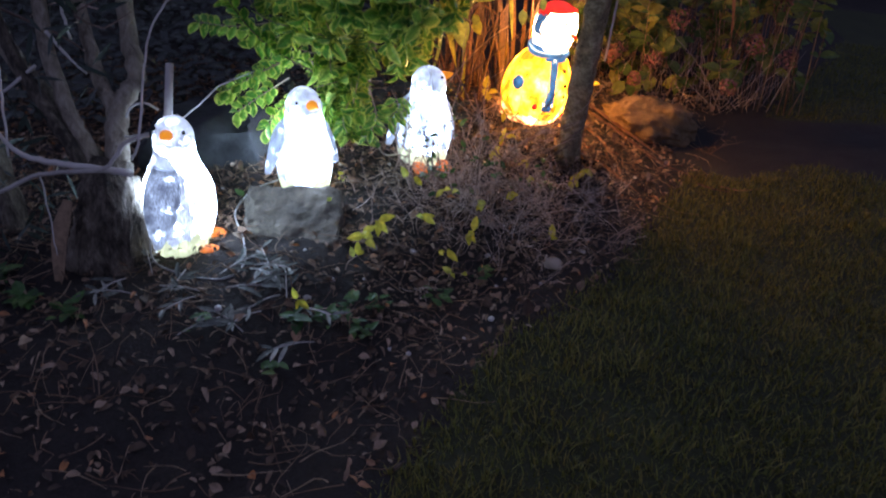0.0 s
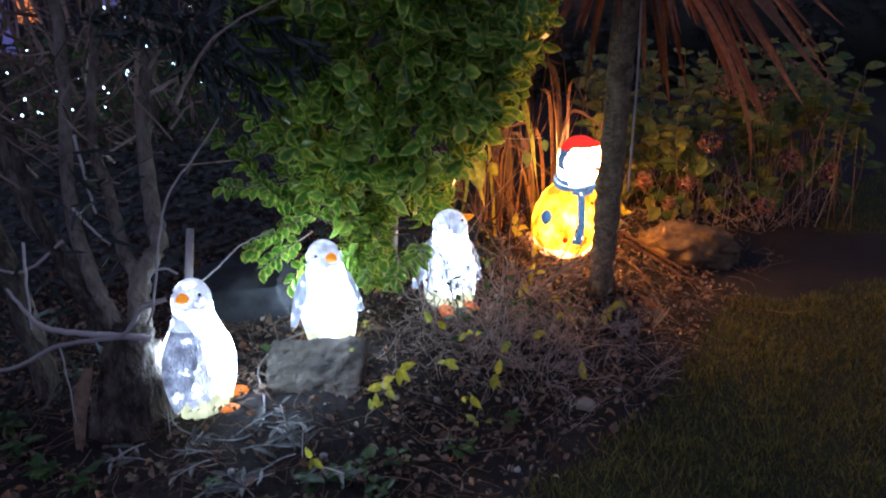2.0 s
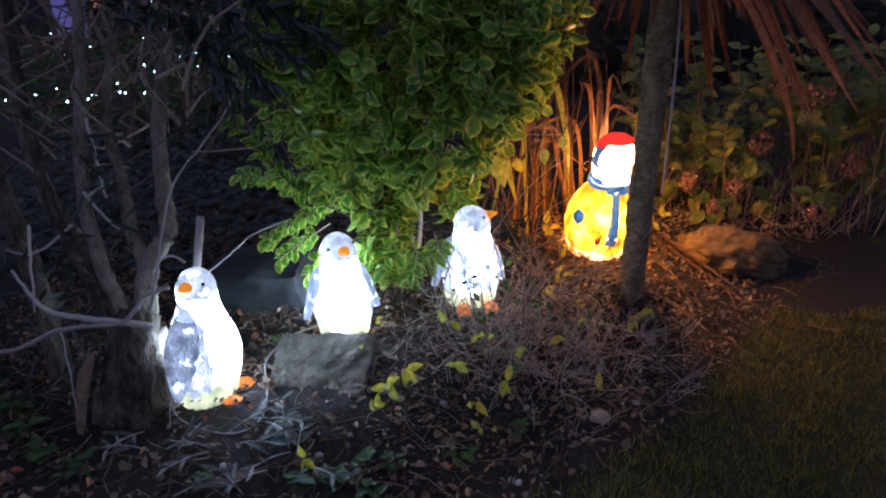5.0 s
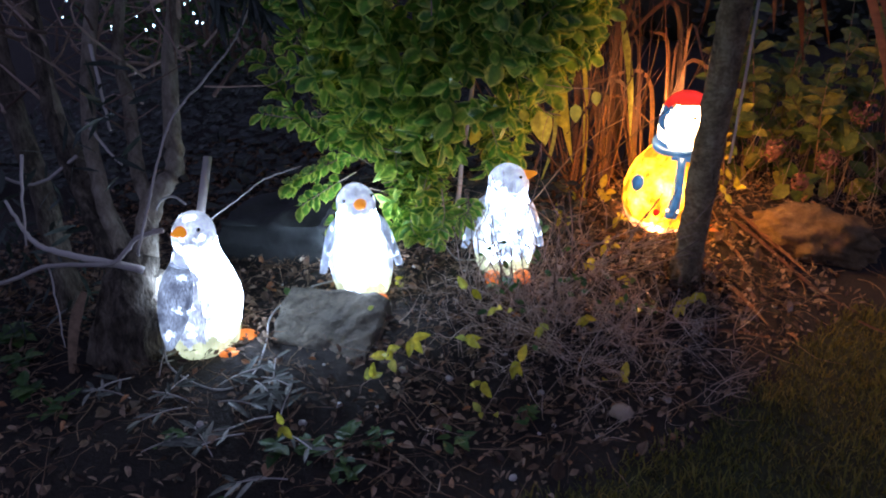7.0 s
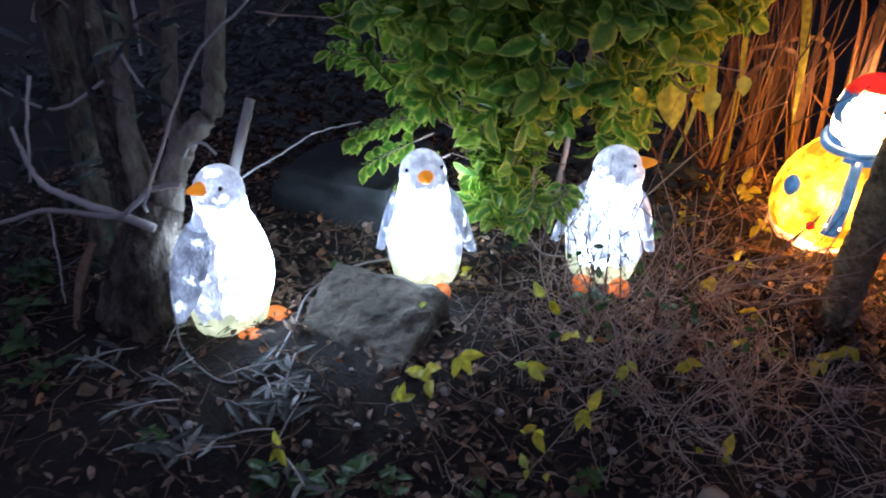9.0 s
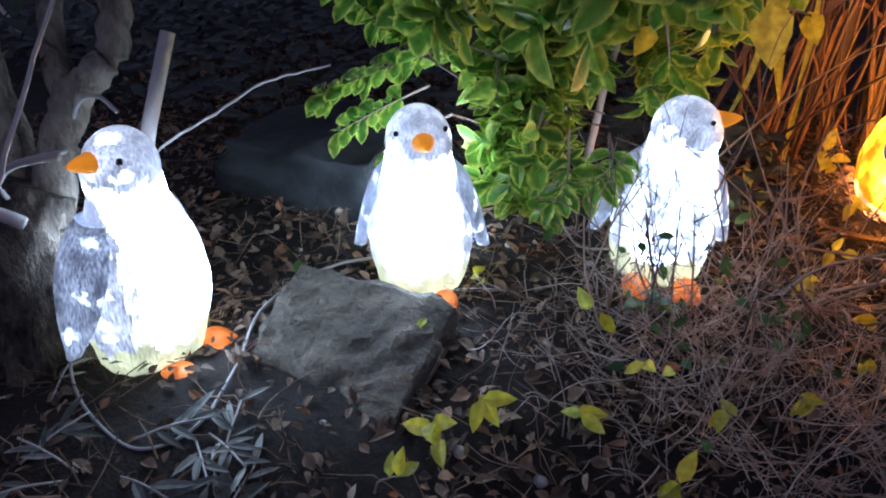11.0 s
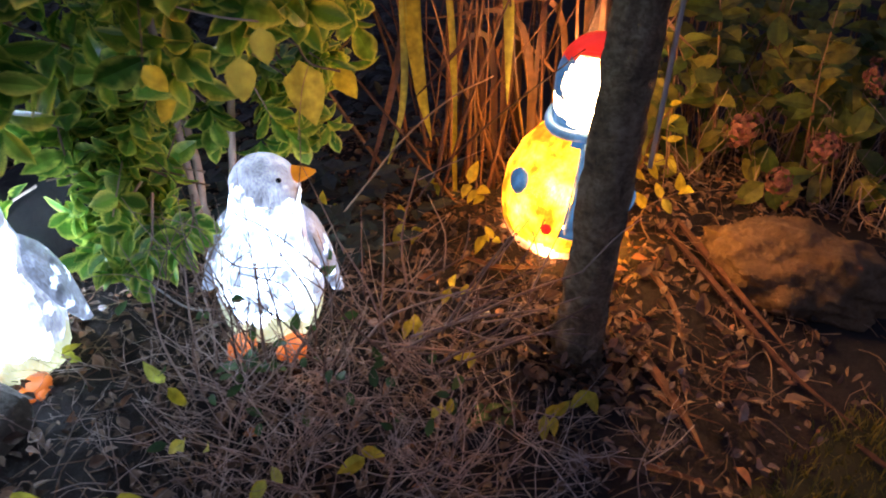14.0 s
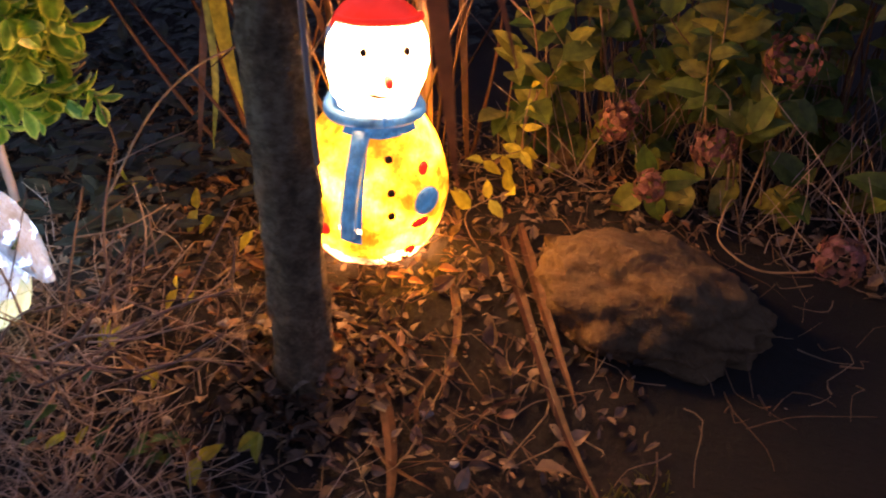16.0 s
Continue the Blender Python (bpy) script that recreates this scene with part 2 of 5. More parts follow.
SM_BLUE = lit_mat("lit_blue_acrylic", (0.06, 0.17, 0.40), (0.08, 0.25, 0.52), 0.08, 0.62, 34, 0.0, ridge=0.55)
SM_DARK = plain_mat("dark_paint", (0.03, 0.012, 0.01), 0.4)


# ---- mesh helpers ----
def link_mesh(name, me, mats, parent=None, label="", smooth=False):
    for m in mats if isinstance(mats, (list, tuple)) else [mats]:
        me.materials.append(m)
    if smooth:
        me.polygons.foreach_set("use_smooth", [True] * len(me.polygons))
    ob = new(name, me)
    if parent:
        ob.parent = parent
    if label:
        ob["label"] = label
    return ob


class Soup:
    """Collects pieces of mesh, then becomes one mesh."""

    def __init__(self):
        self.v, self.f, self.uv, self.mi, self.n = [], [], [], [], 0

    def add(self, verts, faces, uvs=None, slot=0):
        self.v.append(np.asarray(verts, float).reshape(-1, 3))
        self.f.extend([tuple(i + self.n for i in q) for q in faces])
        self.mi.extend([slot] * len(faces))
        k = len(self.v[-1])
        self.uv.append(np.zeros((k, 2)) if uvs is None else np.asarray(uvs, float))
        self.n += k

    def mesh(self, name):
        me = bpy.data.meshes.new(name)
        v = np.concatenate(self.v)
        me.from_pydata(v.tolist(), [], self.f)
        uv = np.concatenate(self.uv)
        idx = np.zeros(len(me.loops), int)
        me.loops.foreach_get("vertex_index", idx)
        me.uv_layers.new(name="UVMap").data.foreach_set("uv", uv[idx].ravel())
        me.polygons.foreach_set("material_index", self.mi)
        me.update()
        return me


def tube(soup, path, radii, sides=6, slot=0, wobble=0.0, bark=0.0):
    """A round branch along a path."""
    p = np.asarray(path, float)
    r = np.broadcast_to(np.asarray(radii, float), (len(p),)) if np.ndim(radii) else np.full(len(p), float(radii))
    verts, faces = [], []
    for i in range(len(p)):
        d = p[min(i + 1, len(p) - 1)] - p[max(i - 1, 0)]
        d = d / (np.linalg.norm(d) + 1e-9)
        a = np.cross(d, (0.31, 0.77, 0.55))
        a /= np.linalg.norm(a) + 1e-9
        c = np.cross(d, a)
        for k in range(sides):
            t = 2 * math.pi * k / sides
            w = r[i] * (1 + wobble * (rng.random() - 0.5))
            if bark:
                q = Vector((math.cos(t) * 2.2, math.sin(t) * 2.2, p[i][2] * 9))
                w *= 1 - bark * abs(noise.noise(q)) - 0.5 * bark * abs(noise.noise(q * 2.3)) + 0.4 * bark
            verts.append(p[i] + w * (math.cos(t) * a + math.sin(t) * c))
    for i in range(len(p) - 1):
        for k in range(sides):
            k2 = (k + 1) % sides
            faces.append((i * sides + k, i * sides + k2, (i + 1) * sides + k2, (i + 1) * sides + k))
    faces.append(tuple(range(sides))[::-1])
    faces.append(tuple((len(p) - 1) * sides + k for k in range(sides)))
    soup.add(verts, faces, None, slot)


def curve_path(points, steps=5, jitter=0.0):
    """A smooth path through points."""
    p = [np.asarray(q, float) for q in points]
    p = [2 * p[0] - p[1]] + p + [2 * p[-1] - p[-2]]
    out = []
    for i in range(1, len(p) - 2):
        for s in range(steps):
            t = s / steps
            a, b, c, d = p[i - 1], p[i], p[i + 1], p[i + 2]
            q = 0.5 * (2 * b + (c - a) * t + (2 * a - 5 * b + 4 * c - d) * t * t + (3 * b - a - 3 * c + d) * t ** 3)
            out.append(q + jitter * (rng.random(3) - 0.5))
    out.append(p[-2])
    return np.array(out)


def leaf_shape(width=0.5, point=0.6, fold=0.12, droop=0.15, rows=4, curl=0.0):
    """A leaf one unit long along +y, its face up: vertices, faces, and (distance from the midrib, way along)."""
    v, uv, f = [], [], []
    for i in range(rows + 1):
        t = i / rows
        w = 0.5 * width * (math.sin(math.pi * min(1, t ** point)) ** 0.8 if 0 < i < rows else 0.0)
        z = -droop * t * t
        if i in (0, rows):
            v.append((0, t, z)), uv.append((0.9 if i else 0.2, t))
        else:
            v += [(-w, t, z + fold * w * 2 + curl * math.sin(5 * t)), (0, t, z), (w, t, z + fold * w * 2 - curl * math.sin(4 * t))]
            uv += [(1, t), (0, t), (1, t)]
    last = len(v) - 1
    f += [(0, 2, 1), (0, 3, 2)]
    for i in range(rows - 2):
        b = 1 + 3 * i
        f += [(b, b + 1, b + 4, b + 3), (b + 1, b + 2, b + 5, b + 4)]
    b = last - 3
    f += [(b, b + 1, last), (b + 1, b + 2, last)]
    return np.array(v), f, np.array(uv)


def aim(direction, up=(0, 0, 1), spin=0.0):
    """Turn whose +y is the direction and whose +z leans to up."""
    y = np.asarray(direction, float)
    y = y / (np.linalg.norm(y) + 1e-9)
    x = np.cross(y, up)
    if np.linalg.norm(x) < 1e-4:
        x = np.array((1.0, 0, 0))
    x /= np.linalg.norm(x)
    z = np.cross(x, y)
    c, s = math.cos(spin), math.sin(spin)
    return np.stack([c * x + s * z, y, c * z - s * x], axis=1)


def put_leaf(soup, shape, place, turn, size, slot=0):
    v, f, uv = shape
    soup.add((v * size) @ turn.T + np.asarray(place, float), f, uv, slot)


def unit(v):
    v = np.asarray(v, float)
    return v / (np.linalg.norm(v) + 1e-9)


def rand_dir(lift=0.0):
    v = rng.normal(size=3)
    v[2] = abs(v[2]) * 0.6 + lift
    return unit(v)


def blob(soup, centre, radii, slot=0, nu=12, nv=8, turn=None, shape=None):
    """A rounded solid."""
    c, verts, faces = np.asarray(centre, float), [], []
    for j in range(1, nv):
        th = math.pi * j / nv
        for i in range(nu):
            ph = 2 * math.pi * i / nu
            q = np.array((math.sin(th) * math.cos(ph), math.sin(th) * math.sin(ph), math.cos(th)))
            if shape:
                q = np.array(shape(*q))
            verts.append(q * radii)
    top, bot = len(verts), len(verts) + 1
    ends = [np.array((0, 0, 1.0)), np.array((0, 0, -1.0))]
    verts += [np.array(shape(*e) if shape else e) * radii for e in ends]
    for j in range(nv - 2):
        for i in range(nu):
            i2 = (i + 1) % nu
            faces.append((j * nu + i, (j + 1) * nu + i, (j + 1) * nu + i2, j * nu + i2))
    for i in range(nu):
        faces.append((top, i, (i + 1) % nu))
        faces.append((bot, (nv - 2) * nu + (i + 1) % nu, (nv - 2) * nu + i))
    v = np.array(verts)
    if turn is not None:
        v = v @ np.asarray(turn).T
    soup.add(v + c, faces, None, slot)


def strap(soup, path, width, up=(0, 0, 1), fold=0.25, slot=0):
    """A sword leaf along a path, folded along its middle."""
    p = np.asarray(path, float)
    n = len(p)
    v, uv, f = [], [], []
    for i in range(n):
        t = i / (n - 1)
        d = unit(p[min(i + 1, n - 1)] - p[max(i - 1, 0)])
        x = unit(np.cross(d, up))
        z = np.cross(x, d)
        w = width * 0.5 * min(1, 0.55 + 2.2 * t) * (1 - t ** 3.0) + 0.0006
        v += [p[i] - x * w + z * w * fold, p[i], p[i] + x * w + z * w * fold]
        uv += [(1, t), (0, t), (1, t)]
    for i in range(n - 1):
        a = 3 * i
        f += [(a, a + 1, a + 4, a + 3), (a + 1, a + 2, a + 5, a + 4)]
    soup.add(v, f, uv, slot)


def rot_z(deg):
    c, s = math.cos(radians(deg)), math.sin(radians(deg))
    return np.array(((c, -s, 0), (s, c, 0), (0, 0, 1.0)))


def rot_x(deg):
    c, s = math.cos(radians(deg)), math.sin(radians(deg))
    return np.array(((1.0, 0, 0), (0, c, -s), (0, s, c)))


# ---- ground: level lawn, a raised bed beyond its edge ----
def bed_depth(x, y):
    """Metres from the lawn's edge into the bed."""
    return (x + 0.10) * -0.81 + (y - 0.92) * 0.586 + 0.03 * math.sin(5 * x + 3 * y)


def boulder_shadow(x, y):
    """The boulder's shadow, set into the ground as bare near-black soil."""
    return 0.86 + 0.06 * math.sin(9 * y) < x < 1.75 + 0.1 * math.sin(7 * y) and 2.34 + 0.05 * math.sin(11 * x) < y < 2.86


def ground(x, y):
    u = min(1.0, max(0.0, ((x - 0.161) * -0.782 + (y - 1.493) * 0.624) / 0.5))
    z = 0.053 - 0.01 * max(-2.0, min(4.0, y)) + 0.088 * u * u * (3 - 2 * u)
    near = 1.0 if abs(x) < 6 and abs(y) < 8 else 0.0
    return z + near * (0.012 * (noise.noise((x * 4, y * 4, 0.3))) + 0.006 * noise.noise((x * 13, y * 13, 2.3)))


def build_ground():
    xs = sorted(set([-400, -120, -40, -15, -8, -5, -3.5] + [round(-2.4 + 0.05 * i, 3) for i in range(93)] + [3, 4, 6, 10, 20, 50, 150, 400]))
    ys = sorted(set([-400, -120, -40, -15, -6, -3, -1.5] + [round(-0.6 + 0.05 * i, 3) for i in range(95)] + [4.6, 5.2, 6, 8, 11, 16, 30, 80, 200, 400]))
    v = [(x, y, ground(x, y)) for y in ys for x in xs]
    w = len(xs)
    faces, slots = [], []
    for j in range(len(ys) - 1):
        for i in range(w - 1):
            faces.append((j * w + i, j * w + i + 1, (j + 1) * w + i + 1, (j + 1) * w + i))
            cx, cy = (xs[i] + xs[i + 1]) / 2, (ys[j] + ys[j + 1]) / 2
            slots.append(2 if boulder_shadow(cx, cy) else 1 if bed_depth(cx, cy) < 0 else 0)
    me = bpy.data.meshes.new("ground")
    me.from_pydata(v, [], faces)
    me.polygons.foreach_set("material_index", slots)
    ob = link_mesh("ground", me, [SOIL, LAWN_SOIL, SHADOW_SOIL], smooth=True)
    tagged(ob, "dark soil bed rising from a dim grass lawn", "ground", kind="structure")


build_ground()


# ---- lit figures ----
def penguin(label, place, body_turn, head_turn, height=0.32, lean=(0.0, 0.0), belly=BELLY, girth=1.0, back=LIT_BACK, head=1.0):
    """Lit acrylic garden figure, one mesh, looking to -y before its turn."""
    s, k = Soup(), height / 0.32
    prof = [(0.000, 0.050, 0.046), (0.004, 0.066, 0.060), (0.018, 0.072, 0.066), (0.045, 0.077, 0.071), (0.080, 0.0815, 0.075), (0.115, 0.083, 0.077), (0.145, 0.079, 0.074), (0.170, 0.072, 0.068), (0.195, 0.064, 0.061), (0.215, 0.057, 0.055), (0.232, 0.0515, 0.051), (0.245, 0.049, 0.050), (0.256, 0.047, 0.049)]
    zs = np.linspace(0, 0.256, 84)
    rx = np.interp(zs, [p[0] for p in prof], [p[1] for p in prof])
    ry = np.interp(zs, [p[0] for p in prof], [p[2] for p in prof])
    slim = 1 - (1 - head) * np.clip((zs - 0.17) / 0.06, 0, 1)
    rx, ry = rx * slim, ry * slim
    n = 96
    verts, faces, slots = [], [], []
    for z, a, b in zip(zs, rx, ry):
        for i in range(n):
            t = 2 * math.pi * i / n
            wob = 1 + 0.012 * math.sin(9 * t + 40 * z) + 0.010 * math.sin(17 * t - 90 * z)
            chest = 1 + 0.08 * max(0, -math.sin(t)) * math.exp(-((z - 0.12) / 0.06) ** 2)
            verts.append((a * wob * math.cos(t), b * wob * chest * math.sin(t), z))
    for j in range(len(zs) - 1):
        zc = (zs[j] + zs[j + 1]) / 2
        for i in range(n):
            t = (i + 0.5) / n * 360 - 270
            t = (t + 180) % 360 - 180
            half = (60 if zc < 0.2 else 60 + (zc - 0.2) * 1000) + 2.5 * math.sin(zc * 45)
            hem = 0.058 + 0.010 * math.sin(t * 0.09) + 0.008 * math.sin(t * 0.23)
            slot = 2 if zc < hem and abs(t) < 128 else (0 if abs(t) < half - 13 or zc > 0.19 and abs(t) < half else 7 if abs(t) < half else (6 if abs(t) > 146 and 0.03 < zc < 0.20 else 1))
            i2 = (i + 1) % n
            s_face = (j * n + i, j * n + i2, (j + 1) * n + i2, (j + 1) * n + i)
            faces.append(s_face), slots.append(slot)
    faces.append(tuple(range(n))[::-1]), slots.append(2)
    s.add(verts, faces)
    s.mi[-len(faces):] = slots
    # head: rounded, with a pale throat
    ht = head * rot_z(head_turn) @ rot_x(-14)
    hv, hf, hs = [], [], []
    nu, nv = 60, 40
    for j in range(nv + 1):
        th = math.pi * j / nv
        for i in range(nu):
            ph = 2 * math.pi * i / nu
            w = 1 + 0.010 * math.sin(11 * ph + 8 * th)
            x, y, z = math.sin(th) * math.cos(ph) * w, math.sin(th) * math.sin(ph) * w, math.cos(th)
            hv.append(ht @ np.array((0.049 * x, 0.051 * y - 0.003, 0.057 * z)) + np.array((0, 0, 0.263)))
    for j in range(nv):
        th = (j + 0.5) / nv
        for i in range(nu):
            t = ((i + 0.5) / nu * 360 - 270 + 180) % 360 - 180
            edge = 0.57 + 0.02 * math.sin(t * 0.15)
            hs.append(0 if th > edge + 0.05 and abs(t) < 112 else 7 if th > edge and abs(t) < 118 else 1)
            i2 = (i + 1) % nu
            hf.append((j * nu + i, (j + 1) * nu + i, (j + 1) * nu + i2, j * nu + i2))
    s.add(hv, hf)
    s.mi[-len(hf):] = hs
    # beak
    bv, bf = [], []
    for j in range(6):
        t = j / 5
        for i in range(12):
            a = 2 * math.pi * i / 12
            r = 0.0142 * (1 - t) ** 0.7 + 0.002
            bv.append(ht @ np.array((r * 1.05 * math.cos(a), -0.046 - 0.032 * t, r * 0.9 * math.sin(a) - 0.001 * t)) + np.array((0, 0, 0.276)))
    for j in range(5):
        for i in range(12):
            i2 = (i + 1) % 12
            bf.append((j * 12 + i, (j + 1) * 12 + i, (j + 1) * 12 + i2, j * 12 + i2))
    bf.append(tuple(60 + i for i in range(12)))
    s.add(bv, bf, None, 4)
    for side in (-1, 1):
        blob(s, ht @ np.array((side * 0.0355, -0.0345, 0.025)) + np.array((0, 0, 0.263)), (0.0040, 0.0040, 0.0044), 5, 10, 7)
        # flipper: flat, hangs from the shoulder, its tip turned out
        fv, ff = [], []
        for j in range(9):
            t = j / 8
            wid = 0.043 * (math.sin(math.pi * (0.16 + 0.80 * t)) ** 0.7) * (1 - 0.25 * t)
            cx = 0.042 + 0.060 * t ** 0.65
            cz = 0.216 - 0.160 * t
            cy = 0.012 + 0.012 * t
            for i in range(12):
                a = 2 * math.pi * i / 12
                fv.append((side * (cx + 0.017 * (1 - 0.4 * t) * math.cos(a)), cy + wid * math.sin(a), cz))
        for j in range(8):
            for i in range(12):
                i2 = (i + 1) % 12
                q = (j * 12 + i, j * 12 + i2, (j + 1) * 12 + i2, (j + 1) * 12 + i)
                ff.append(q if side < 0 else q[::-1])
        ff.append(tuple(range(12))), ff.append(tuple(96 + i for i in range(12)))
        s.add(fv, ff, None, 8)
        # webbed foot with three toes
        blob(s, (side * 0.038, -0.074, 0.014), (0.022, 0.027, 0.0145), 3, 14, 8)
        for toe in (-1, 0, 1):
            blob(s, (side * 0.036 + toe * 0.013, -0.094 + abs(toe) * 0.004, 0.011), (0.010, 0.017, 0.010), 3, 8, 6)
    blob(s, (0, 0.072, 0.018), (0.03, 0.03, 0.014), 1, 12, 7, rot_x(-14))
    me = s.mesh("penguin_figure")
    ob = link_mesh("penguin_figure", me, [belly, SHELL, FRINGE, ORANGE, BEAK, DARK_EYE, back, PALE, FLIPPER], None, "", True)
    ob.matrix_world = pose(*place, lean[0], lean[1], 0) @ pose(0, 0, 0, 0, 0, body_turn) @ Matrix.Diagonal((k * girth, k * girth, k, 1))
    tagged(ob, label, "garden light", "lit penguins in a row")
    return ob


penguin("lit white acrylic penguin figure looking aside on soil", (-0.610, 1.622, 0.112), 95, -99, 0.350, (1, 5), BELLY, 0.97, CLOUDY_BACK, 0.87)
penguin("lit white acrylic penguin figure standing behind a flat stone", (-0.354, 1.946, 0.122), 27, 12, 0.306, (7, 3), BELLY, 1.0)
penguin("lit white acrylic penguin figure behind bare twigs", (-0.030, 2.126, 0.137), 22, 90, 0.288, (0, 3), DIM_BELLY, 1.10, CLOUDY_BACK)


def snowman(place, turn, height=0.44):
    """Lit acrylic figure with red hat, blue scarf and yellow coat, one mesh, looking to -y before its turn."""
    s, k = Soup(), height / 0.44
    prof = [(0, 0.0286), (0.003, 0.0573), (0.012, 0.0745), (0.04, 0.0955), (0.08, 0.1146), (0.13, 0.1213), (0.17, 0.1175), (0.21, 0.1031), (0.245, 0.0821), (0.265, 0.0669), (0.28, 0.0592), (0.3, 0.0630), (0.33, 0.0702), (0.355, 0.0731), (0.385, 0.0707), (0.405, 0.0640), (0.42, 0.0535), (0.432, 0.0382), (0.439, 0.0191), (0.442, 0.0019)]
    zs = np.concatenate([np.linspace(0, 0.02, 6), np.linspace(0.03, 0.42, 50), np.linspace(0.424, 0.442, 7)])
    rr = np.interp(zs, [p[0] for p in prof], [p[1] for p in prof])
    n = 64
    verts, faces, slots = [], [], []
    for z, r in zip(zs, rr):
        for i in range(n):
            t = 2 * math.pi * i / n
            w = r * (1 + 0.010 * math.sin(8 * t + 30 * z) + 0.008 * math.sin(15 * t - 70 * z))
            verts.append((w * math.cos(t), w * 0.97 * math.sin(t), z))
    for j in range(len(zs) - 1):
        zc = (zs[j] + zs[j + 1]) / 2
        for i in range(n):
            t = ((i + 0.5) / n * 360 - 270 + 180) % 360 - 180
            brim = 0.412 + 0.012 * math.cos(math.radians(t)) - 0.00022 * max(0, abs(t) - 50)
            slot = 0
            if zc < 0.066 + 0.008 * math.sin(t * 0.1):
                slot = 2
            elif zc < 0.270 - 0.008 * math.cos(math.radians(t)):
                slot = 1
            elif zc < 0.292 + 0.008 * (1 - math.cos(math.radians(t))):
                slot = 4
            elif zc > brim:
                slot = 3
            elif 86 + 6 * math.sin(zc * 90) < abs(t) < 128:
                slot = 4 if zc > 0.335 else 0
            if 16 < -t < 36 and 0.105 < zc < 0.275:
                slot = 0 if 0.122 < zc < 0.137 else 4
            i2 = (i + 1) % n
            faces.append((j * n + i, j * n + i2, (j + 1) * n + i2, (j + 1) * n + i)), slots.append(slot)
    s.add(verts, faces)
    s.mi[-len(faces):] = slots

    def on(angle, z, out=0.0):
        r = float(np.interp(z, [p[0] for p in prof], [p[1] for p in prof])) + out
        a = radians(angle - 90)
        return (r * math.cos(a), 0.97 * r * math.sin(a), z)

    def stud(angle, z, size, slot, deep=0.006, out=0.0):
        blob(s, on(angle, z, out), (size[0], deep, size[1]), slot, 12, 8, rot_z(angle))

    # scarf roll and its two hanging ends
    ring = [on(a, 0.280 + 0.006 * math.cos(math.radians(a * 2)), 0.004) for a in range(0, 361, 12)]
    tube(s, ring, 0.0105, 8, 4)
    for a0, z1 in ((-26, 0.12),):
        tube(s, [on(a0, z, 0.003) for z in np.linspace(0.27, z1, 9)], [0.013] * 9, 8, 4)
    tube(s, [on(a, 0.416 + 0.010 * math.cos(math.radians(a)), 0.003) for a in range(-85, 86, 10)], 0.0055, 8, 3)
    stud(-25, 0.392, (0.0055, 0.0065), 5)
    stud(25, 0.392, (0.0055, 0.0065), 5)
    blob(s, on(2, 0.357, 0.008), (0.0065, 0.014, 0.008), 3, 10, 8, rot_z(2))
    tube(s, [on(a, 0.335 - 0.006 * math.cos(math.radians(a * 4)), 0.002) for a in range(-18, 19, 6)], 0.0019, 5, 5)
    for z in (0.236, 0.192, 0.156):
        stud(4, z, (0.0065, 0.0065), 5)
    stud(33, 0.165, (0.024, 0.024), 4, 0.012)
    stud(-86, 0.175, (0.022, 0.026), 4, 0.014)
    stud(36, 0.213, (0.010, 0.013), 3)
    stud(27, 0.132, (0.017, 0.008), 3)
    stud(22, 0.078, (0.010, 0.008), 3)
    stud(24, 0.254, (0.010, 0.012), 1)
    stud(-46, 0.115, (0.010, 0.012), 3)
    me = s.mesh("snowman_figure")
    ob = link_mesh("snowman_figure", me, [SM_FACE, SM_COAT, SM_BASE, SM_RED, SM_BLUE, SM_DARK], None, "", True)
    ob.matrix_world = pose(*place, 5.5, 10.5, 0) @ pose(0, 0, 0, 0, 0, turn) @ Matrix.Diagonal((k, k, k, 1))
    tagged(ob, "lit acrylic snowman figure in red hat and yellow coat", "garden light")


snowman((0.330, 2.585, 0.088), 42)


# ---- stones ----
def stone_mesh(name, corners_low, corners_high, rough=0.012, cuts=7, seed=0.0, lift=0.0):
    """A weathered block between a lower and an upper outline of four corners each."""
    lo, hi = [np.array(c, float) for c in corners_low], [np.array(c, float) for c in corners_high]
    bm = bmesh.new()
    vs = [bm.verts.new(c) for c in (*lo, *hi)]
    for q in ((3, 2, 1, 0), (4, 5, 6, 7), (0, 1, 5, 4), (1, 2, 6, 5), (2, 3, 7, 6), (3, 0, 4, 7)):
        bm.faces.new([vs[i] for i in q])
    bmesh.ops.bevel(bm, geom=list(bm.edges), offset=0.006, segments=2, affect="EDGES", profile=0.6)
    bmesh.ops.subdivide_edges(bm, edges=[e for e in bm.edges if e.calc_length() > 0.03], cuts=cuts, use_grid_fill=True)
    bm.normal_update()
    moves = []
    for v in bm.verts:
        p = v.co
        d = noise.fractal((p.x * 9 + seed, p.y * 9, p.z * 14), 0.9, 2.1, 5) * rough
        ledge = (math.floor(noise.noise((p.x * 6 + seed, p.y * 6, 3.1)) * 4 + p.z * 40) % 2) * rough * 0.25
        moves.append((v, v.normal * (d + ledge)))
    for v, m in moves:
        v.co += m
    me = bpy.data.meshes.new(name)
    bm.to_mesh(me)
    bm.free()
    return me


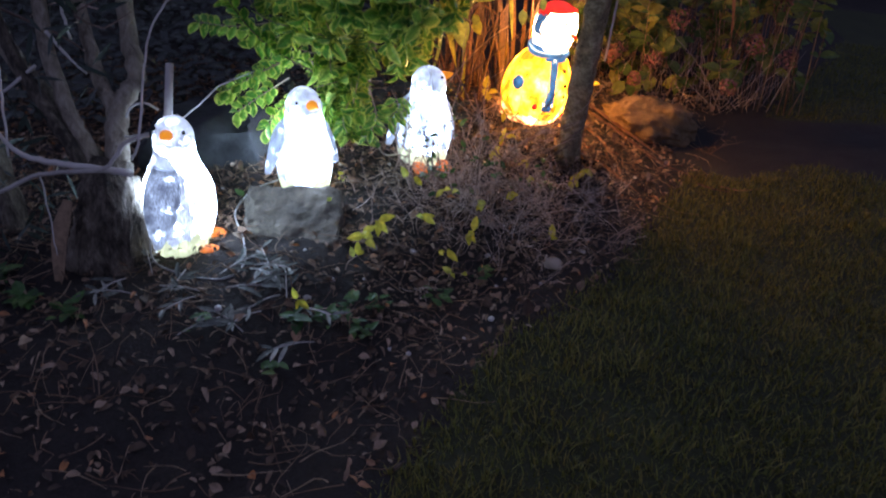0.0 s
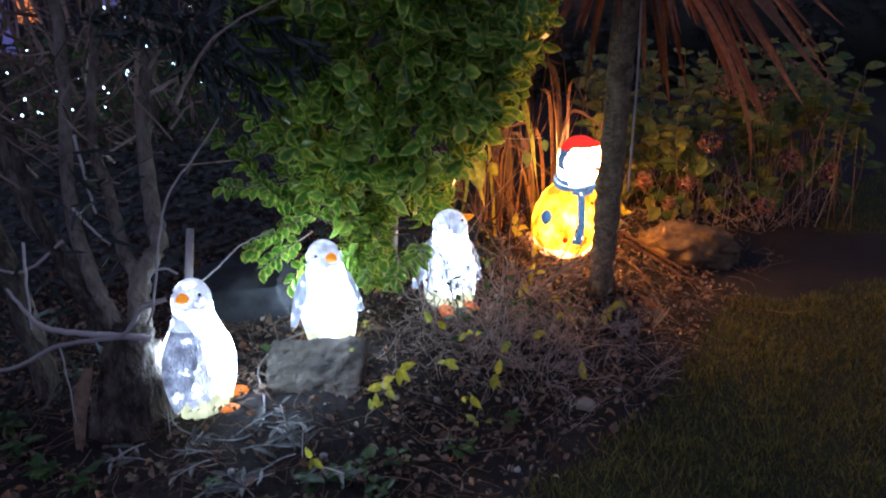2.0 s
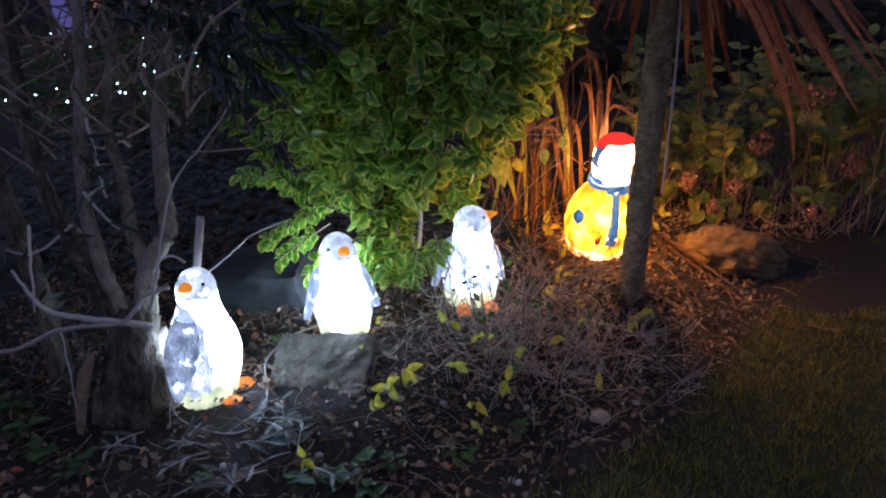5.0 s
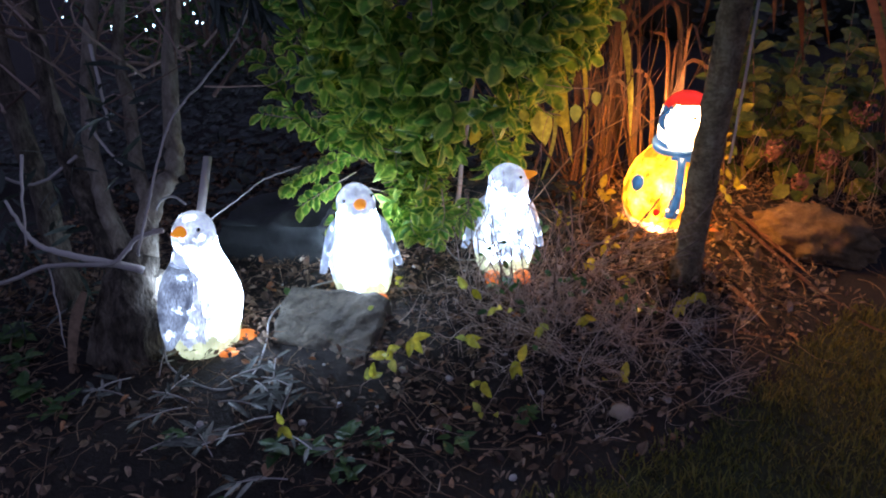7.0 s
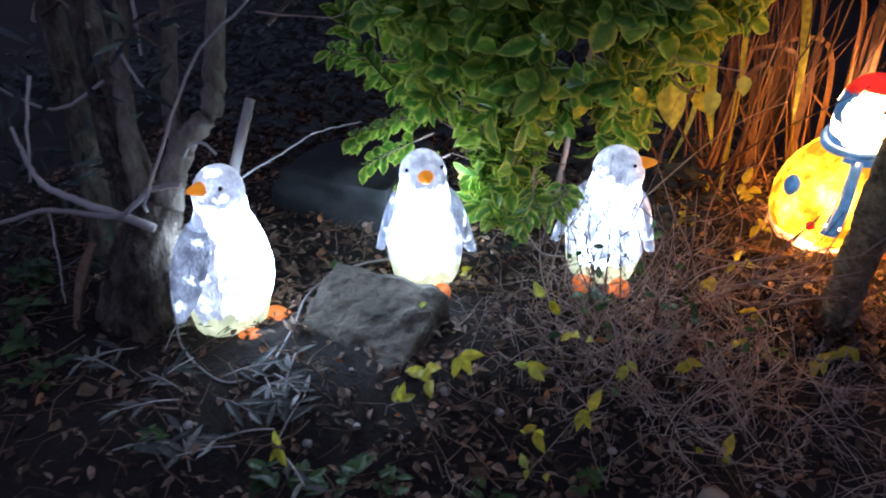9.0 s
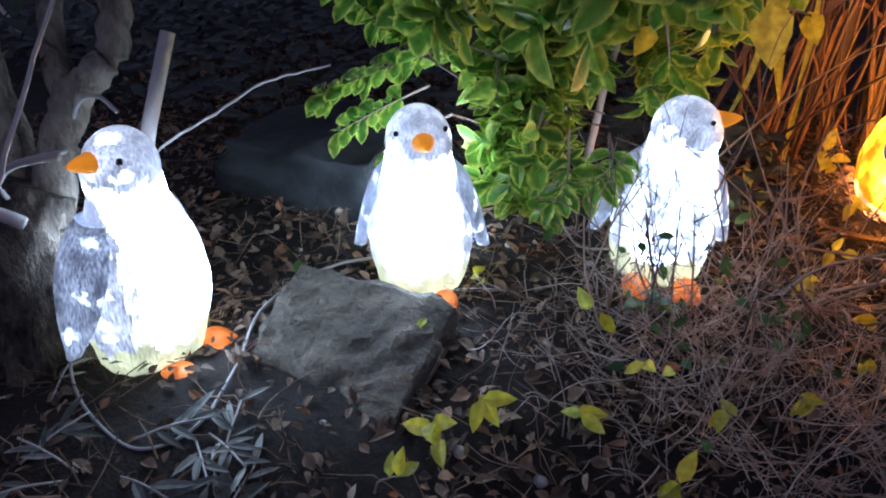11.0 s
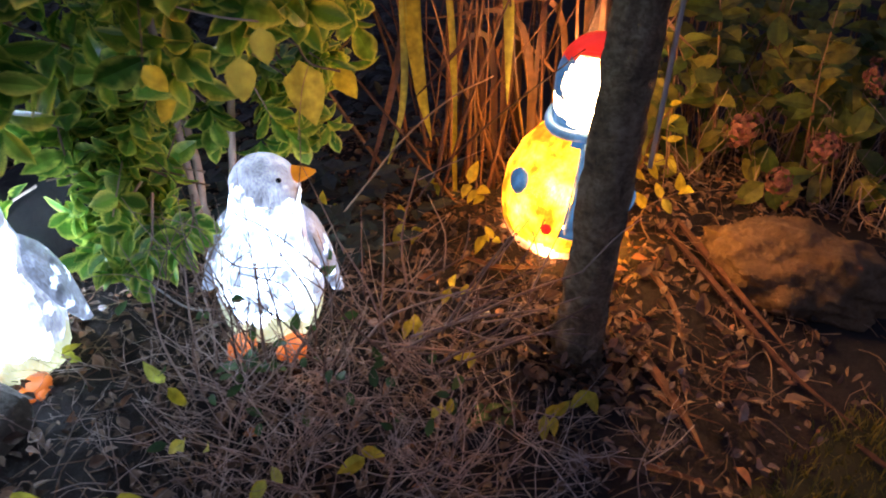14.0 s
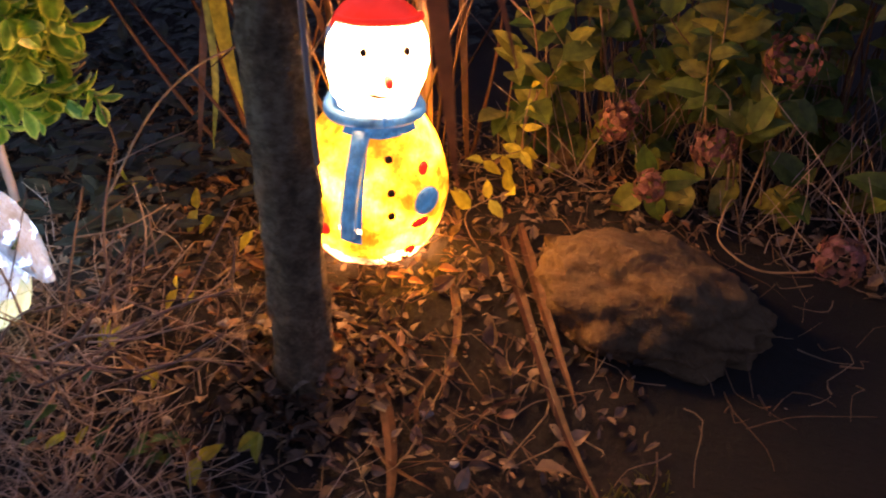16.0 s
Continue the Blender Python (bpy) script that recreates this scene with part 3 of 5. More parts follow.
def boulder_mesh(name, radii, seed, rough=0.25, nu=40, nv=24, flat=0.0):
    s = Soup()

    def shape(x, y, z):
        q = Vector((x * 1.3 + seed, y * 1.3, z * 1.3))
        d = 1 + rough * noise.fractal(q, 0.9, 2.0, 5) + 0.35 * rough * abs(noise.noise(q * 2.7)) - 0.16 * rough * abs(noise.noise(q * 7.5)) - 0.08 * rough * abs(noise.noise(q * 15))
        return (x * d, y * d, max(z * d, -0.9 + flat))

    blob(s, (0, 0, 0), radii, 0, nu, nv, None, shape)
    return s.mesh(name)


me = stone_mesh("flat_stone", [(-0.452, 1.630, 0.085), (-0.222, 1.622, 0.085), (-0.232, 1.845, 0.09), (-0.478, 1.86, 0.09)], [(-0.458, 1.655, 0.140), (-0.229, 1.634, 0.122), (-0.243, 1.835, 0.170), (-0.478, 1.800, 0.196)], 0.015, 15)
tagged(link_mesh("flat_stone", me, STONE), "flat weathered grey sandstone block bedded in soil", "stone")
ob = link_mesh("boulder", boulder_mesh("boulder", (0.172, 0.118, 0.086), 6.2, 0.26, 110, 70), ROCK, smooth=True)
ob.matrix_world = pose(0.797, 2.640, 0.080, -6, 8, 10)
tagged(ob, "rounded brown pitted rock on dead leaves", "rock")
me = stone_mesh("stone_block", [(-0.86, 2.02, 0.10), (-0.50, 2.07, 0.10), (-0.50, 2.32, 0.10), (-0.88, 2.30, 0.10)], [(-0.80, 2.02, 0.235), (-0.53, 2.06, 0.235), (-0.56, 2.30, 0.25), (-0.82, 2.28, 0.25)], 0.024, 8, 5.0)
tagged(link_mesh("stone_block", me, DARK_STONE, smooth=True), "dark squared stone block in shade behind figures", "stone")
ob = link_mesh("small_rock", boulder_mesh("small_rock", (0.045, 0.04, 0.04), 9.1, 0.3, 20, 12), ROCK, smooth=True)
ob.matrix_world = pose(0.55, 2.98, 0.125, 0, 0, 30)
tagged(ob, "small tan rock beside hydrangea stems", "rock")
ob = link_mesh("pale_stone", boulder_mesh("pale_stone", (0.024, 0.019, 0.014), 5.3, 0.25, 20, 12), plain_mat("chalk", (0.36, 0.29, 0.22), 0.9), smooth=True)
ob.matrix_world = pose(0.325, 1.70, 0.045)
tagged(ob, "small pale stone at the lawn edge", "stone")


# ---- bare multi-stemmed shrub ----
def thing(name, label, category, place=(0, 0, 0), group="", kind=""):
    e = new(name)
    e.location = place
    return tagged(e, label, category, group, kind)


def part_from(name, soup, mats, parent, label="", smooth=True, kind=""):
    ob = link_mesh(name, soup.mesh(name), mats, parent, label, smooth)
    ob.matrix_parent_inverse = Matrix.Translation(parent.location).inverted()
    if kind:
        ob["kind"] = kind
    return ob


def bare_shrub():
    root = thing("bare_shrub", "old pale-barked shrub with many bare stems", "shrub", (-0.74, 1.56, 0.12))
    s = Soup()
    tube(s, curve_path([(-0.755, 1.53, 0.03), (-0.745, 1.535, 0.13), (-0.742, 1.55, 0.21), (-0.735, 1.565, 0.29), (-0.725, 1.60, 0.35)], 12), np.interp(np.linspace(0, 1, 49), [0, 0.3, 0.6, 1], [0.088, 0.068, 0.060, 0.038]), 40, 0, 0.05, 0.55)
    tube(s, curve_path([(-0.80, 1.50, 0.04), (-0.795, 1.515, 0.14), (-0.765, 1.54, 0.24), (-0.745, 1.56, 0.31)], 10), np.linspace(0.046, 0.028, 31), 28, 0, 0.05, 0.5)
    tube(s, curve_path([(-0.69, 1.58, 0.06), (-0.695, 1.585, 0.18), (-0.705, 1.60, 0.30)], 12), np.linspace(0.05, 0.03, 25), 28, 0, 0.05, 0.5)
    part_from("stump", s, BARK, root)
    s = Soup()
    strap(s, curve_path([(-0.785, 1.490, 0.30), (-0.805, 1.462, 0.22), (-0.815, 1.44, 0.15), (-0.83, 1.425, 0.10)], 5), 0.045, (-0.4, -1, 0.4), 0.6)
    part_from("bark_strip", s, STRAW, root, "curled strip of loose brown bark")
    stems = [
        ([(-0.731, 1.564, 0.26), (-0.780, 1.60, 0.38), (-0.822, 1.635, 0.478), (-0.862, 1.70, 0.65), (-0.875, 1.82, 0.93), (-0.907, 1.92, 1.19), (-0.95, 2.0, 1.6)], 0.021, 0.010),
        ([(-0.750, 1.554, 0.26), (-0.80, 1.58, 0.38), (-0.849, 1.608, 0.459), (-0.923, 1.651, 0.588), (-0.98, 1.72, 0.80), (-1.03, 1.82, 1.10), (-1.06, 1.92, 1.6)], 0.018, 0.009),
        ([(-0.712, 1.578, 0.26), (-0.722, 1.63, 0.38), (-0.718, 1.674, 0.45), (-0.690, 1.72, 0.50), (-0.707, 1.772, 0.60), (-0.715, 1.82, 0.74), (-0.690, 1.87, 0.90), (-0.640, 1.93, 1.07), (-0.60, 2.0, 1.4)], 0.028, 0.010),
        ([(-0.721, 1.665, 0.43), (-0.760, 1.689, 0.506), (-0.797, 1.753, 0.635), (-0.83, 1.80, 0.78), (-0.80, 1.90, 1.05), (-0.76, 1.98, 1.45)], 0.018, 0.008),
        ([(-0.74, 1.60, 0.30), (-0.86, 1.66, 0.44), (-1.00, 1.74, 0.62), (-1.065, 1.82, 0.90), (-1.10, 1.93, 1.31), (-1.12, 2.0, 1.7)], 0.024, 0.014),
        ([(-1.02, 1.66, 0.10), (-1.06, 1.70, 0.40), (-1.14, 1.76, 0.80), (-1.18, 1.86, 1.3), (-1.2, 1.9, 1.7)], 0.030, 0.018),
    ]
    for pts, r0, r1 in stems:
        s = Soup()
        c = curve_path(pts, 6, 0.006)
        tube(s, c, np.linspace(r0, r1, len(c)), 12, 0, 0.10, 0.25)
        part_from("stem", s, BARK, root)
    s = Soup()
    tube(s, [(-0.630, 1.66, 0.30), (-0.620, 1.70, 0.42), (-0.618, 1.757, 0.527)], [0.011, 0.010, 0.0095], 10, 0, 0.05)
    part_from("cut_stub", s, PALE_TWIG, root, "pale sawn-off branch stub")
    pale = [
        ([(-0.650, 1.519, 0.355), (-0.74, 1.485, 0.385), (-0.807, 1.463, 0.406), (-0.848, 1.454, 0.427), (-0.88, 1.46, 0.46), (-0.914, 1.47, 0.508)], 0.0085, 0.003),
        ([(-0.616, 1.562, 0.432), (-0.663, 1.527, 0.419), (-0.696, 1.485, 0.383), (-0.804, 1.429, 0.391), (-0.871, 1.378, 0.372), (-0.95, 1.342, 0.376)], 0.0055, 0.004),
        ([(-0.640, 1.50, 0.40), (-0.615, 1.489, 0.441), (-0.611, 1.575, 0.567), (-0.599, 1.638, 0.652), (-0.55, 1.711, 0.721), (-0.499, 1.772, 0.80), (-0.46, 1.80, 0.9)], 0.0030, 0.0018),
        ([(-0.635, 1.70, 0.36), (-0.62, 1.713, 0.382), (-0.559, 1.779, 0.43), (-0.52, 1.82, 0.458), (-0.45, 1.872, 0.477)], 0.0024, 0.0014),
        ([(-0.87, 1.64, 0.55), (-0.95, 1.58, 0.50), (-1.0, 1.5, 0.56), (-1.04, 1.45, 0.55)], 0.004, 0.002),
        ([(-0.87, 1.50, 0.60), (-0.865, 1.47, 0.52), (-0.87, 1.45, 0.42)], 0.0035, 0.002),
        ([(-0.804, 1.429, 0.391), (-0.80, 1.42, 0.30), (-0.80, 1.41, 0.21)], 0.002, 0.0012),
        ([(-0.84, 1.66, 0.62), (-0.80, 1.66, 0.56), (-0.77, 1.66, 0.53)], 0.004, 0.002),
        ([(-0.82, 1.70, 0.78), (-0.81, 1.69, 0.65), (-0.80, 1.68, 0.60)], 0.004, 0.003),
    ]
    for pts, r0, r1 in pale:
        s = Soup()
        c = curve_path(pts, 6, 0.003)
        tube(s, c, np.linspace(r0, r1, len(c)), 7, 0, 0.1)
        part_from("branch", s, PALE_TWIG, root)
    # fine twigs in the crown
    for _ in range(430):
        s = Soup()
        b = np.array((rng.uniform(-1.55, -0.50), rng.uniform(1.60, 2.25), rng.uniform(0.62, 1.55)))
        d = unit((rng.normal(0, 0.6), rng.normal(0, 0.5), rng.uniform(-0.2, 1.0)))
        length = rng.uniform(0.12, 0.42)
        bend = rng.normal(0, 0.12, 3) * length
        c = curve_path([b, b + d * length * 0.5 + bend, b + d * length], 3, 0.004)
        tube(s, c, np.linspace(rng.uniform(0.002, 0.0055), 0.001, len(c)), 5)
        part_from("twig", s, TWIG, root)
    # feathery dark sprays
    leaf, s = leaf_shape(0.16, 0.8, 0.1, 0.1, 3), Soup()
    sprays = [[(-0.85, 1.85, 1.02), (-0.62, 1.74, 1.03), (-0.45, 1.69, 0.99), (-0.30, 1.66, 0.90)], [(-0.80, 1.85, 0.98), (-0.60, 1.73, 0.99), (-0.42, 1.66, 0.92), (-0.36, 1.64, 0.85)], [(-0.70, 1.8, 1.05), (-0.5, 1.74, 1.06), (-0.35, 1.70, 1.0), (-0.24, 1.68, 0.93)], [(-0.6, 1.74, 1.0), (-0.5, 1.68, 0.93), (-0.45, 1.64, 0.86)]]
    for pts in sprays:
        c = curve_path(pts, 12)
        tube(s, c, np.linspace(0.004, 0.001, len(c)), 5)
        for i in range(2, len(c)):
            d = unit(c[i] - c[i - 1])
            for _ in range(5):
                side = unit(d * 0.8 + rng.normal(0, 0.55, 3) + np.array((0, 0, -0.35)))
                put_leaf(s, leaf, c[i] + rng.normal(0, 0.006, 3), aim(side, rand_dir()), rng.uniform(0.035, 0.075))
    part_from("evergreen_spray", s, DARKLEAF, root, "dark feathery evergreen spray", kind="stuff")
    # narrow leaves hanging at the near side
    s = Soup()
    for _ in range(420):
        b = np.array((rng.uniform(-1.3, -0.72), rng.uniform(1.25, 1.7), 0))
        b[2] = rng.uniform(0.12, 0.55) if b[0] < -0.85 else rng.uniform(0.5, 0.75)
        if b[0] > -0.9 and b[1] < 1.6:
            b[0] -= 0.35
        put_leaf(s, leaf, b, aim(unit(rng.normal(0, 1, 3) + np.array((0, 0, -0.5))), rand_dir()), rng.uniform(0.04, 0.09))
    part_from("hanging_leaves", s, DARKLEAF, root, kind="stuff")


bare_shrub()


# ---- variegated evergreen bush ----
def euonymus_bush():
    c, r = np.array((-0.125, 2.16, 0.97)), np.array((0.375, 0.46, 0.64))
    root = thing("variegated_bush", "dense evergreen bush with yellow-edged green leaves", "bush", (-0.25, 2.32, 0.12))
    for k in range(3):
        s = Soup()
        a = 2.1 * k + 0.5
        top = c + r * np.array((-0.2 + 0.35 * math.cos(a), 0.2 + 0.3 * math.sin(a), rng.uniform(-0.2, 0.3)))
        path = curve_path([(-0.25 + 0.03 * math.cos(a), 2.32 + 0.03 * math.sin(a), 0.10), (-0.24 + 0.05 * math.cos(a), 2.31 + 0.05 * math.sin(a), 0.36), tuple(top)], 6, 0.008)
        tube(s, path, np.linspace(0.009, 0.005, len(path)), 8, 0, 0.15)
        part_from("branch", s, TWIG, root)
    shapes = [leaf_shape(0.58, 1.1, 0.16, 0.16, 5), leaf_shape(0.50, 1.0, 0.26, 0.34, 5), leaf_shape(0.64, 1.2, 0.10, 0.02, 5)]
    s, count = Soup(), 0
    near = []
    while count < 1750:
        d = unit(rng.normal(0, 1, 3))
        if d[1] > 0.45:
            continue
        t = (1.0 / (np.abs(d / r) ** 2.5).sum()) ** (1 / 2.5)
        lump = 1 + 0.13 * noise.noise(Vector(d * 3.1)) + 0.10 * noise.noise(Vector(d * 8))
        tip = c + d * t * lump * rng.uniform(0.80, 1.05)
        if tip[2] < 0.34:
            continue
        if tip[0] > c[0] and tip[2] < 0.95:
            tip[0] = c[0] + (tip[0] - c[0]) * (0.35 + 0.65 * max(0.0, (tip[2] - 0.35) / 0.6))
        if tip[0] > -0.19 and tip[1] < 2.27 and tip[2] < 0.58 + 0.6 * max(0, tip[0]):
            continue
        if tip[2] < 0.56 and abs(tip[0] + 0.345) < 0.15 and tip[1] < 2.07:
            continue
        if count % 22 == 0:
            tip = np.array((rng.uniform(-0.32, -0.20), rng.uniform(2.05, 2.2), rng.uniform(0.22, 0.5)))
        axis = unit(d * 0.8 + np.array((0, -0.15, 0.55 if tip[2] > 0.6 else -0.05)) + rng.normal(0, 0.35, 3))
        n = rng.integers(5, 9)
        for i in range(n):
            a = 2.4 * i + rng.uniform(0, 1)
            ring = unit(np.cross(axis, (0.3, 0.2, 0.9)))
            ring2 = np.cross(axis, ring)
            open_ = 0.55 + 0.35 * (i / n) + rng.normal(0, 0.12)
            out = unit(axis * (1.15 - open_) + (ring * math.cos(a) + ring2 * math.sin(a)) * open_)
            base = tip - axis * 0.035 * (i / n)
            size = rng.uniform(0.034, 0.062)
            sh = shapes[rng.integers(3)]
            if tip[2] < 0.66 and tip[1] < 2.12 and len(near) < 290 and rng.random() < 0.75:
                near.append((base, aim(out, axis), size, rng.integers(3)))
            else:
                put_leaf(s, sh, base, aim(out, axis), size)
        if rng.random() < 0.3:
            tube(s, [tip - axis * 0.09, tip], [0.002, 0.0012], 4, 1)
        count += 1
    # long shoots at the side and bottom
    for pts in ([(-0.30, 1.98, 0.42), (-0.40, 1.92, 0.50), (-0.46, 1.88, 0.58), (-0.50, 1.86, 0.66)], [(-0.26, 2.08, 0.42), (-0.38, 2.02, 0.44), (-0.455, 1.97, 0.43)], [(-0.28, 2.08, 0.5), (-0.38, 2.0, 0.52), (-0.45, 1.95, 0.50)], [(-0.25, 2.0, 0.46), (-0.36, 1.95, 0.50), (-0.42, 1.93, 0.53)], [(-0.36, 2.0, 0.46), (-0.46, 1.96, 0.42), (-0.52, 1.95, 0.385), (-0.56, 1.95, 0.370)], [(-0.38, 2.0, 0.40), (-0.45, 1.97, 0.36), (-0.52, 1.95, 0.315)], [(-0.38, 1.98, 0.56), (-0.50, 1.95, 0.55), (-0.59, 1.94, 0.56)], [(-0.40, 1.98, 0.64), (-0.52, 1.95, 0.66), (-0.60, 1.93, 0.70)], [(-0.42, 2.0, 0.76), (-0.54, 1.96, 0.80), (-0.63, 1.94, 0.86)], [(-0.34, 2.0, 0.36), (-0.40, 1.98, 0.32), (-0.45, 1.97, 0.26)], [(-0.16, 2.03, 0.36), (-0.14, 1.98, 0.30), (-0.165, 1.96, 0.245)], [(-0.2, 2.06, 0.36), (-0.235, 2.0, 0.29), (-0.22, 1.985, 0.235)], [(-0.1, 2.04, 0.36), (-0.08, 2.0, 0.33), (-0.10, 1.97, 0.30)]):
        p = curve_path(pts, 5) + np.array((-0.02, 0.06, 0))
        tube(s, p, np.linspace(0.0025, 0.0012, len(p)), 5, 1)
        for i in range(3, len(p)):
            for side in (-1, 1):
                d = unit(p[i] - p[i - 1])
                o = unit(d * 0.5 + side * np.cross(d, (0, -0.4, 1)) + rng.normal(0, 0.2, 3))
                put_leaf(s, shapes[rng.integers(3)], p[i], aim(o, (0, -0.6, 0.8)), rng.uniform(0.034, 0.052))
    part_from("crown", s, [EUON, TWIG], root, kind="stuff", smooth=False)
    metal = []
    for i, sh in enumerate(shapes):
        q = Soup()
        q.add(*sh)
        m = q.mesh("leaf")
        m.materials.append(EUON)
        metal.append(m)
    for base, turn, size, k in near:
        ob = new("leaf", metal[k])
        ob.parent = root
        ob.matrix_parent_inverse = Matrix.Translation(root.location).inverted()
        ob.matrix_basis = Matrix.Translation(base) @ Matrix(turn.tolist()).to_4x4() @ Matrix.Diagonal((size, size, size, 1))


euonymus_bush()


# ---- cabbage palm ----
def cabbage_palm():
    root = thing("cabbage_palm", "slim cabbage palm with a skirt of dead brown leaves", "palm tree", (0.432, 2.267, 0.08))
    s = Soup()
    c = curve_path([(0.429, 2.272, -0.05), (0.433, 2.267, 0.12), (0.452, 2.262, 0.40), (0.470, 2.258, 0.65), (0.505, 2.25, 1.14), (0.515, 2.25, 1.3)], 16)
    tube(s, c, np.interp(np.linspace(0, 1, len(c)), [0, 0.07, 0.13, 0.25, 1], [0.085, 0.066, 0.046, 0.036, 0.032]) * (1 + 0.035 * np.sin(np.arange(len(c)) * 2.1) + 0.02 * np.sin(np.arange(len(c)) * 0.9)), 30, 0, 0.04, 0.30)
    part_from("trunk", s, PALM_BARK, root)
    crown = np.array((0.505, 2.25, 1.14))
    tips = [(1.0, 2.12, 0.74), (0.93, 2.09, 0.67), (0.82, 2.14, 0.70), (0.58, 2.42, 0.70), (0.66, 2.44, 0.62), (0.23, 2.33, 0.755), (0.41, 2.54, 0.67), (1.14, 2.41, 0.97), (0.86, 2.15, 0.62), (0.36, 2.2, 0.72), (0.29, 2.12, 0.83), (0.82, 2.3, 0.66), (1.05, 2.2, 0.86)]
    for _ in range(44):
        a = rng.uniform(-3.1, 1.4)
        ln_ = rng.uniform(0.16, 0.55)
        tips.append((0.505 + ln_ * math.cos(a), 2.25 + ln_ * math.sin(a), 1.14 - rng.uniform(0.2, 0.52)))
    for q in tips:
        q = np.array(q)
        if q[1] < 2.02:
            q[1] = 4.04 - q[1]
        if 0.15 < q[0] < 0.77 and q[1] < 2.36:
            q[2] = max(q[2], 0.88)
        h = q - crown
        out = np.array((h[0], h[1], 0))
        b = crown + np.array((0, 0, rng.uniform(-0.05, 0.10))) + unit(out) * 0.02
        mid = b + (q - b) * 0.5 + np.array((0, 0, 0.05 + 0.06 * np.linalg.norm(out)))
        s = Soup()
        strap(s, curve_path([b, mid, q], 5), rng.uniform(0.018, 0.034), (0.15, -1, 0.35), rng.uniform(0.1, 0.5))
        part_from("frond", s, FROND, root)
    s = Soup()
    strap(s, curve_path([(0.58, 2.17, 1.06), (0.70, 2.09, 0.86), (0.765, 2.045, 0.68), (0.785, 2.033, 0.55)], 6), 0.017, (0.3, -1, 0.1), 0.15)
    part_from("frond", s, FROND, root)
    for _ in range(34):
        a, ln_, up_ = rng.uniform(0, 6.28), rng.uniform(0.3, 0.6), rng.uniform(-0.15, 0.6)
        b = crown + np.array((0, 0, rng.uniform(0.06, 0.18)))
        e = b + np.array((ln_ * math.cos(a), ln_ * math.sin(a), up_))
        m = b + (e - b) * 0.5 + np.array((0, 0, 0.10))
        s = Soup()
        strap(s, curve_path([b, m, e], 5), rng.uniform(0.022, 0.034), (0, 0.2, 1), 0.3)
        part_from("frond", s, FROND_GREEN, root)


cabbage_palm()


# ---- dry clump and strap leaves behind the snowman ----
REED = leaf_mat("red_brown_stem", [(0.0, (0.035, 0.016, 0.012)), (0.55, (0.12, 0.055, 0.03)), (1.0, (0.26, 0.13, 0.06))], None, 0.6, 0.1)


def reed_clump():
    root = thing("dry_reed_clump", "clump of tall dry brown stems and yellowing strap leaves", "reeds", (0.15, 2.78, 0.13))
    for _ in range(60):
        s = Soup()
        x, y = rng.uniform(-0.02, 0.36), rng.uniform(2.62, 3.0)
        if abs(x - 0.352) < 0.12 and y < 2.68:
            continue
        h = rng.uniform(0.35, 0.95)
        b = np.array((x, y, ground(x, y) - 0.02))
        top = b + np.array((rng.normal(0, 0.16), rng.normal(-0.02, 0.14), h))
        c = curve_path([b, (b + top) / 2 + rng.normal(0, 0.022, 3), top], 4)
        tube(s, c, np.linspace(rng.uniform(0.0018, 0.0065), 0.0012, len(c)), 5)
        part_from("stem", s, REED, root)
    for _ in range(18):
        s = Soup()
        x, y = rng.uniform(0.02, 0.38), rng.uniform(2.66, 2.95)
        b = np.array((x, y, ground(x, y)))
        h, a = rng.uniform(0.4, 0.8), rng.uniform(0, 6.28)
        e = b + np.array((0.22 * math.cos(a), 0.16 * math.sin(a) - 0.05, h * rng.uniform(0.4, 0.95)))
        strap(s, curve_path([b, b + np.array((0.03 * math.cos(a), 0.03 * math.sin(a), h * 0.75)), e], 6), rng.uniform(0.008, 0.018), (0, -1, 0.2), 0.2)
        part_from("strap_leaf", s, REED if rng.random() < 0.88 else YELLOW, root)


    for pts, w, m in (([(0.02, 2.66, 0.80), (0.03, 2.64, 0.52), (0.05, 2.62, 0.38), (0.075, 2.61, 0.27)], 0.032, YELLOW), ([(0.01, 2.64, 0.62), (0.016, 2.62, 0.36), (-0.03, 2.62, 0.18)], 0.014, YELLOW), ([(0.03, 2.66, 0.60), (-0.005, 2.62, 0.376), (-0.08, 2.62, 0.13)], 0.015, REED), ([(0.20, 2.62, 0.70), (0.235, 2.55, 0.55), (0.25, 2.50, 0.40)], 0.020, YELLOW)):
        s = Soup()
        strap(s, curve_path(pts, 6), w, (0.4, -1, 0.1), 0.2)
        part_from("strap_leaf", s, m, root)
    s = Soup()
    c = curve_path([(-0.088, 2.363, 0.11), (-0.052, 2.363, 0.162), (0.012, 2.37, 0.247), (0.098, 2.39, 0.36), (0.174, 2.42, 0.43), (0.234, 2.46, 0.46)], 6)
    tube(s, c, np.linspace(0.0024, 0.0015, len(c)), 7)
    part_from("stem", s, STRAW, root, "arching pale dry stem")


reed_clump()


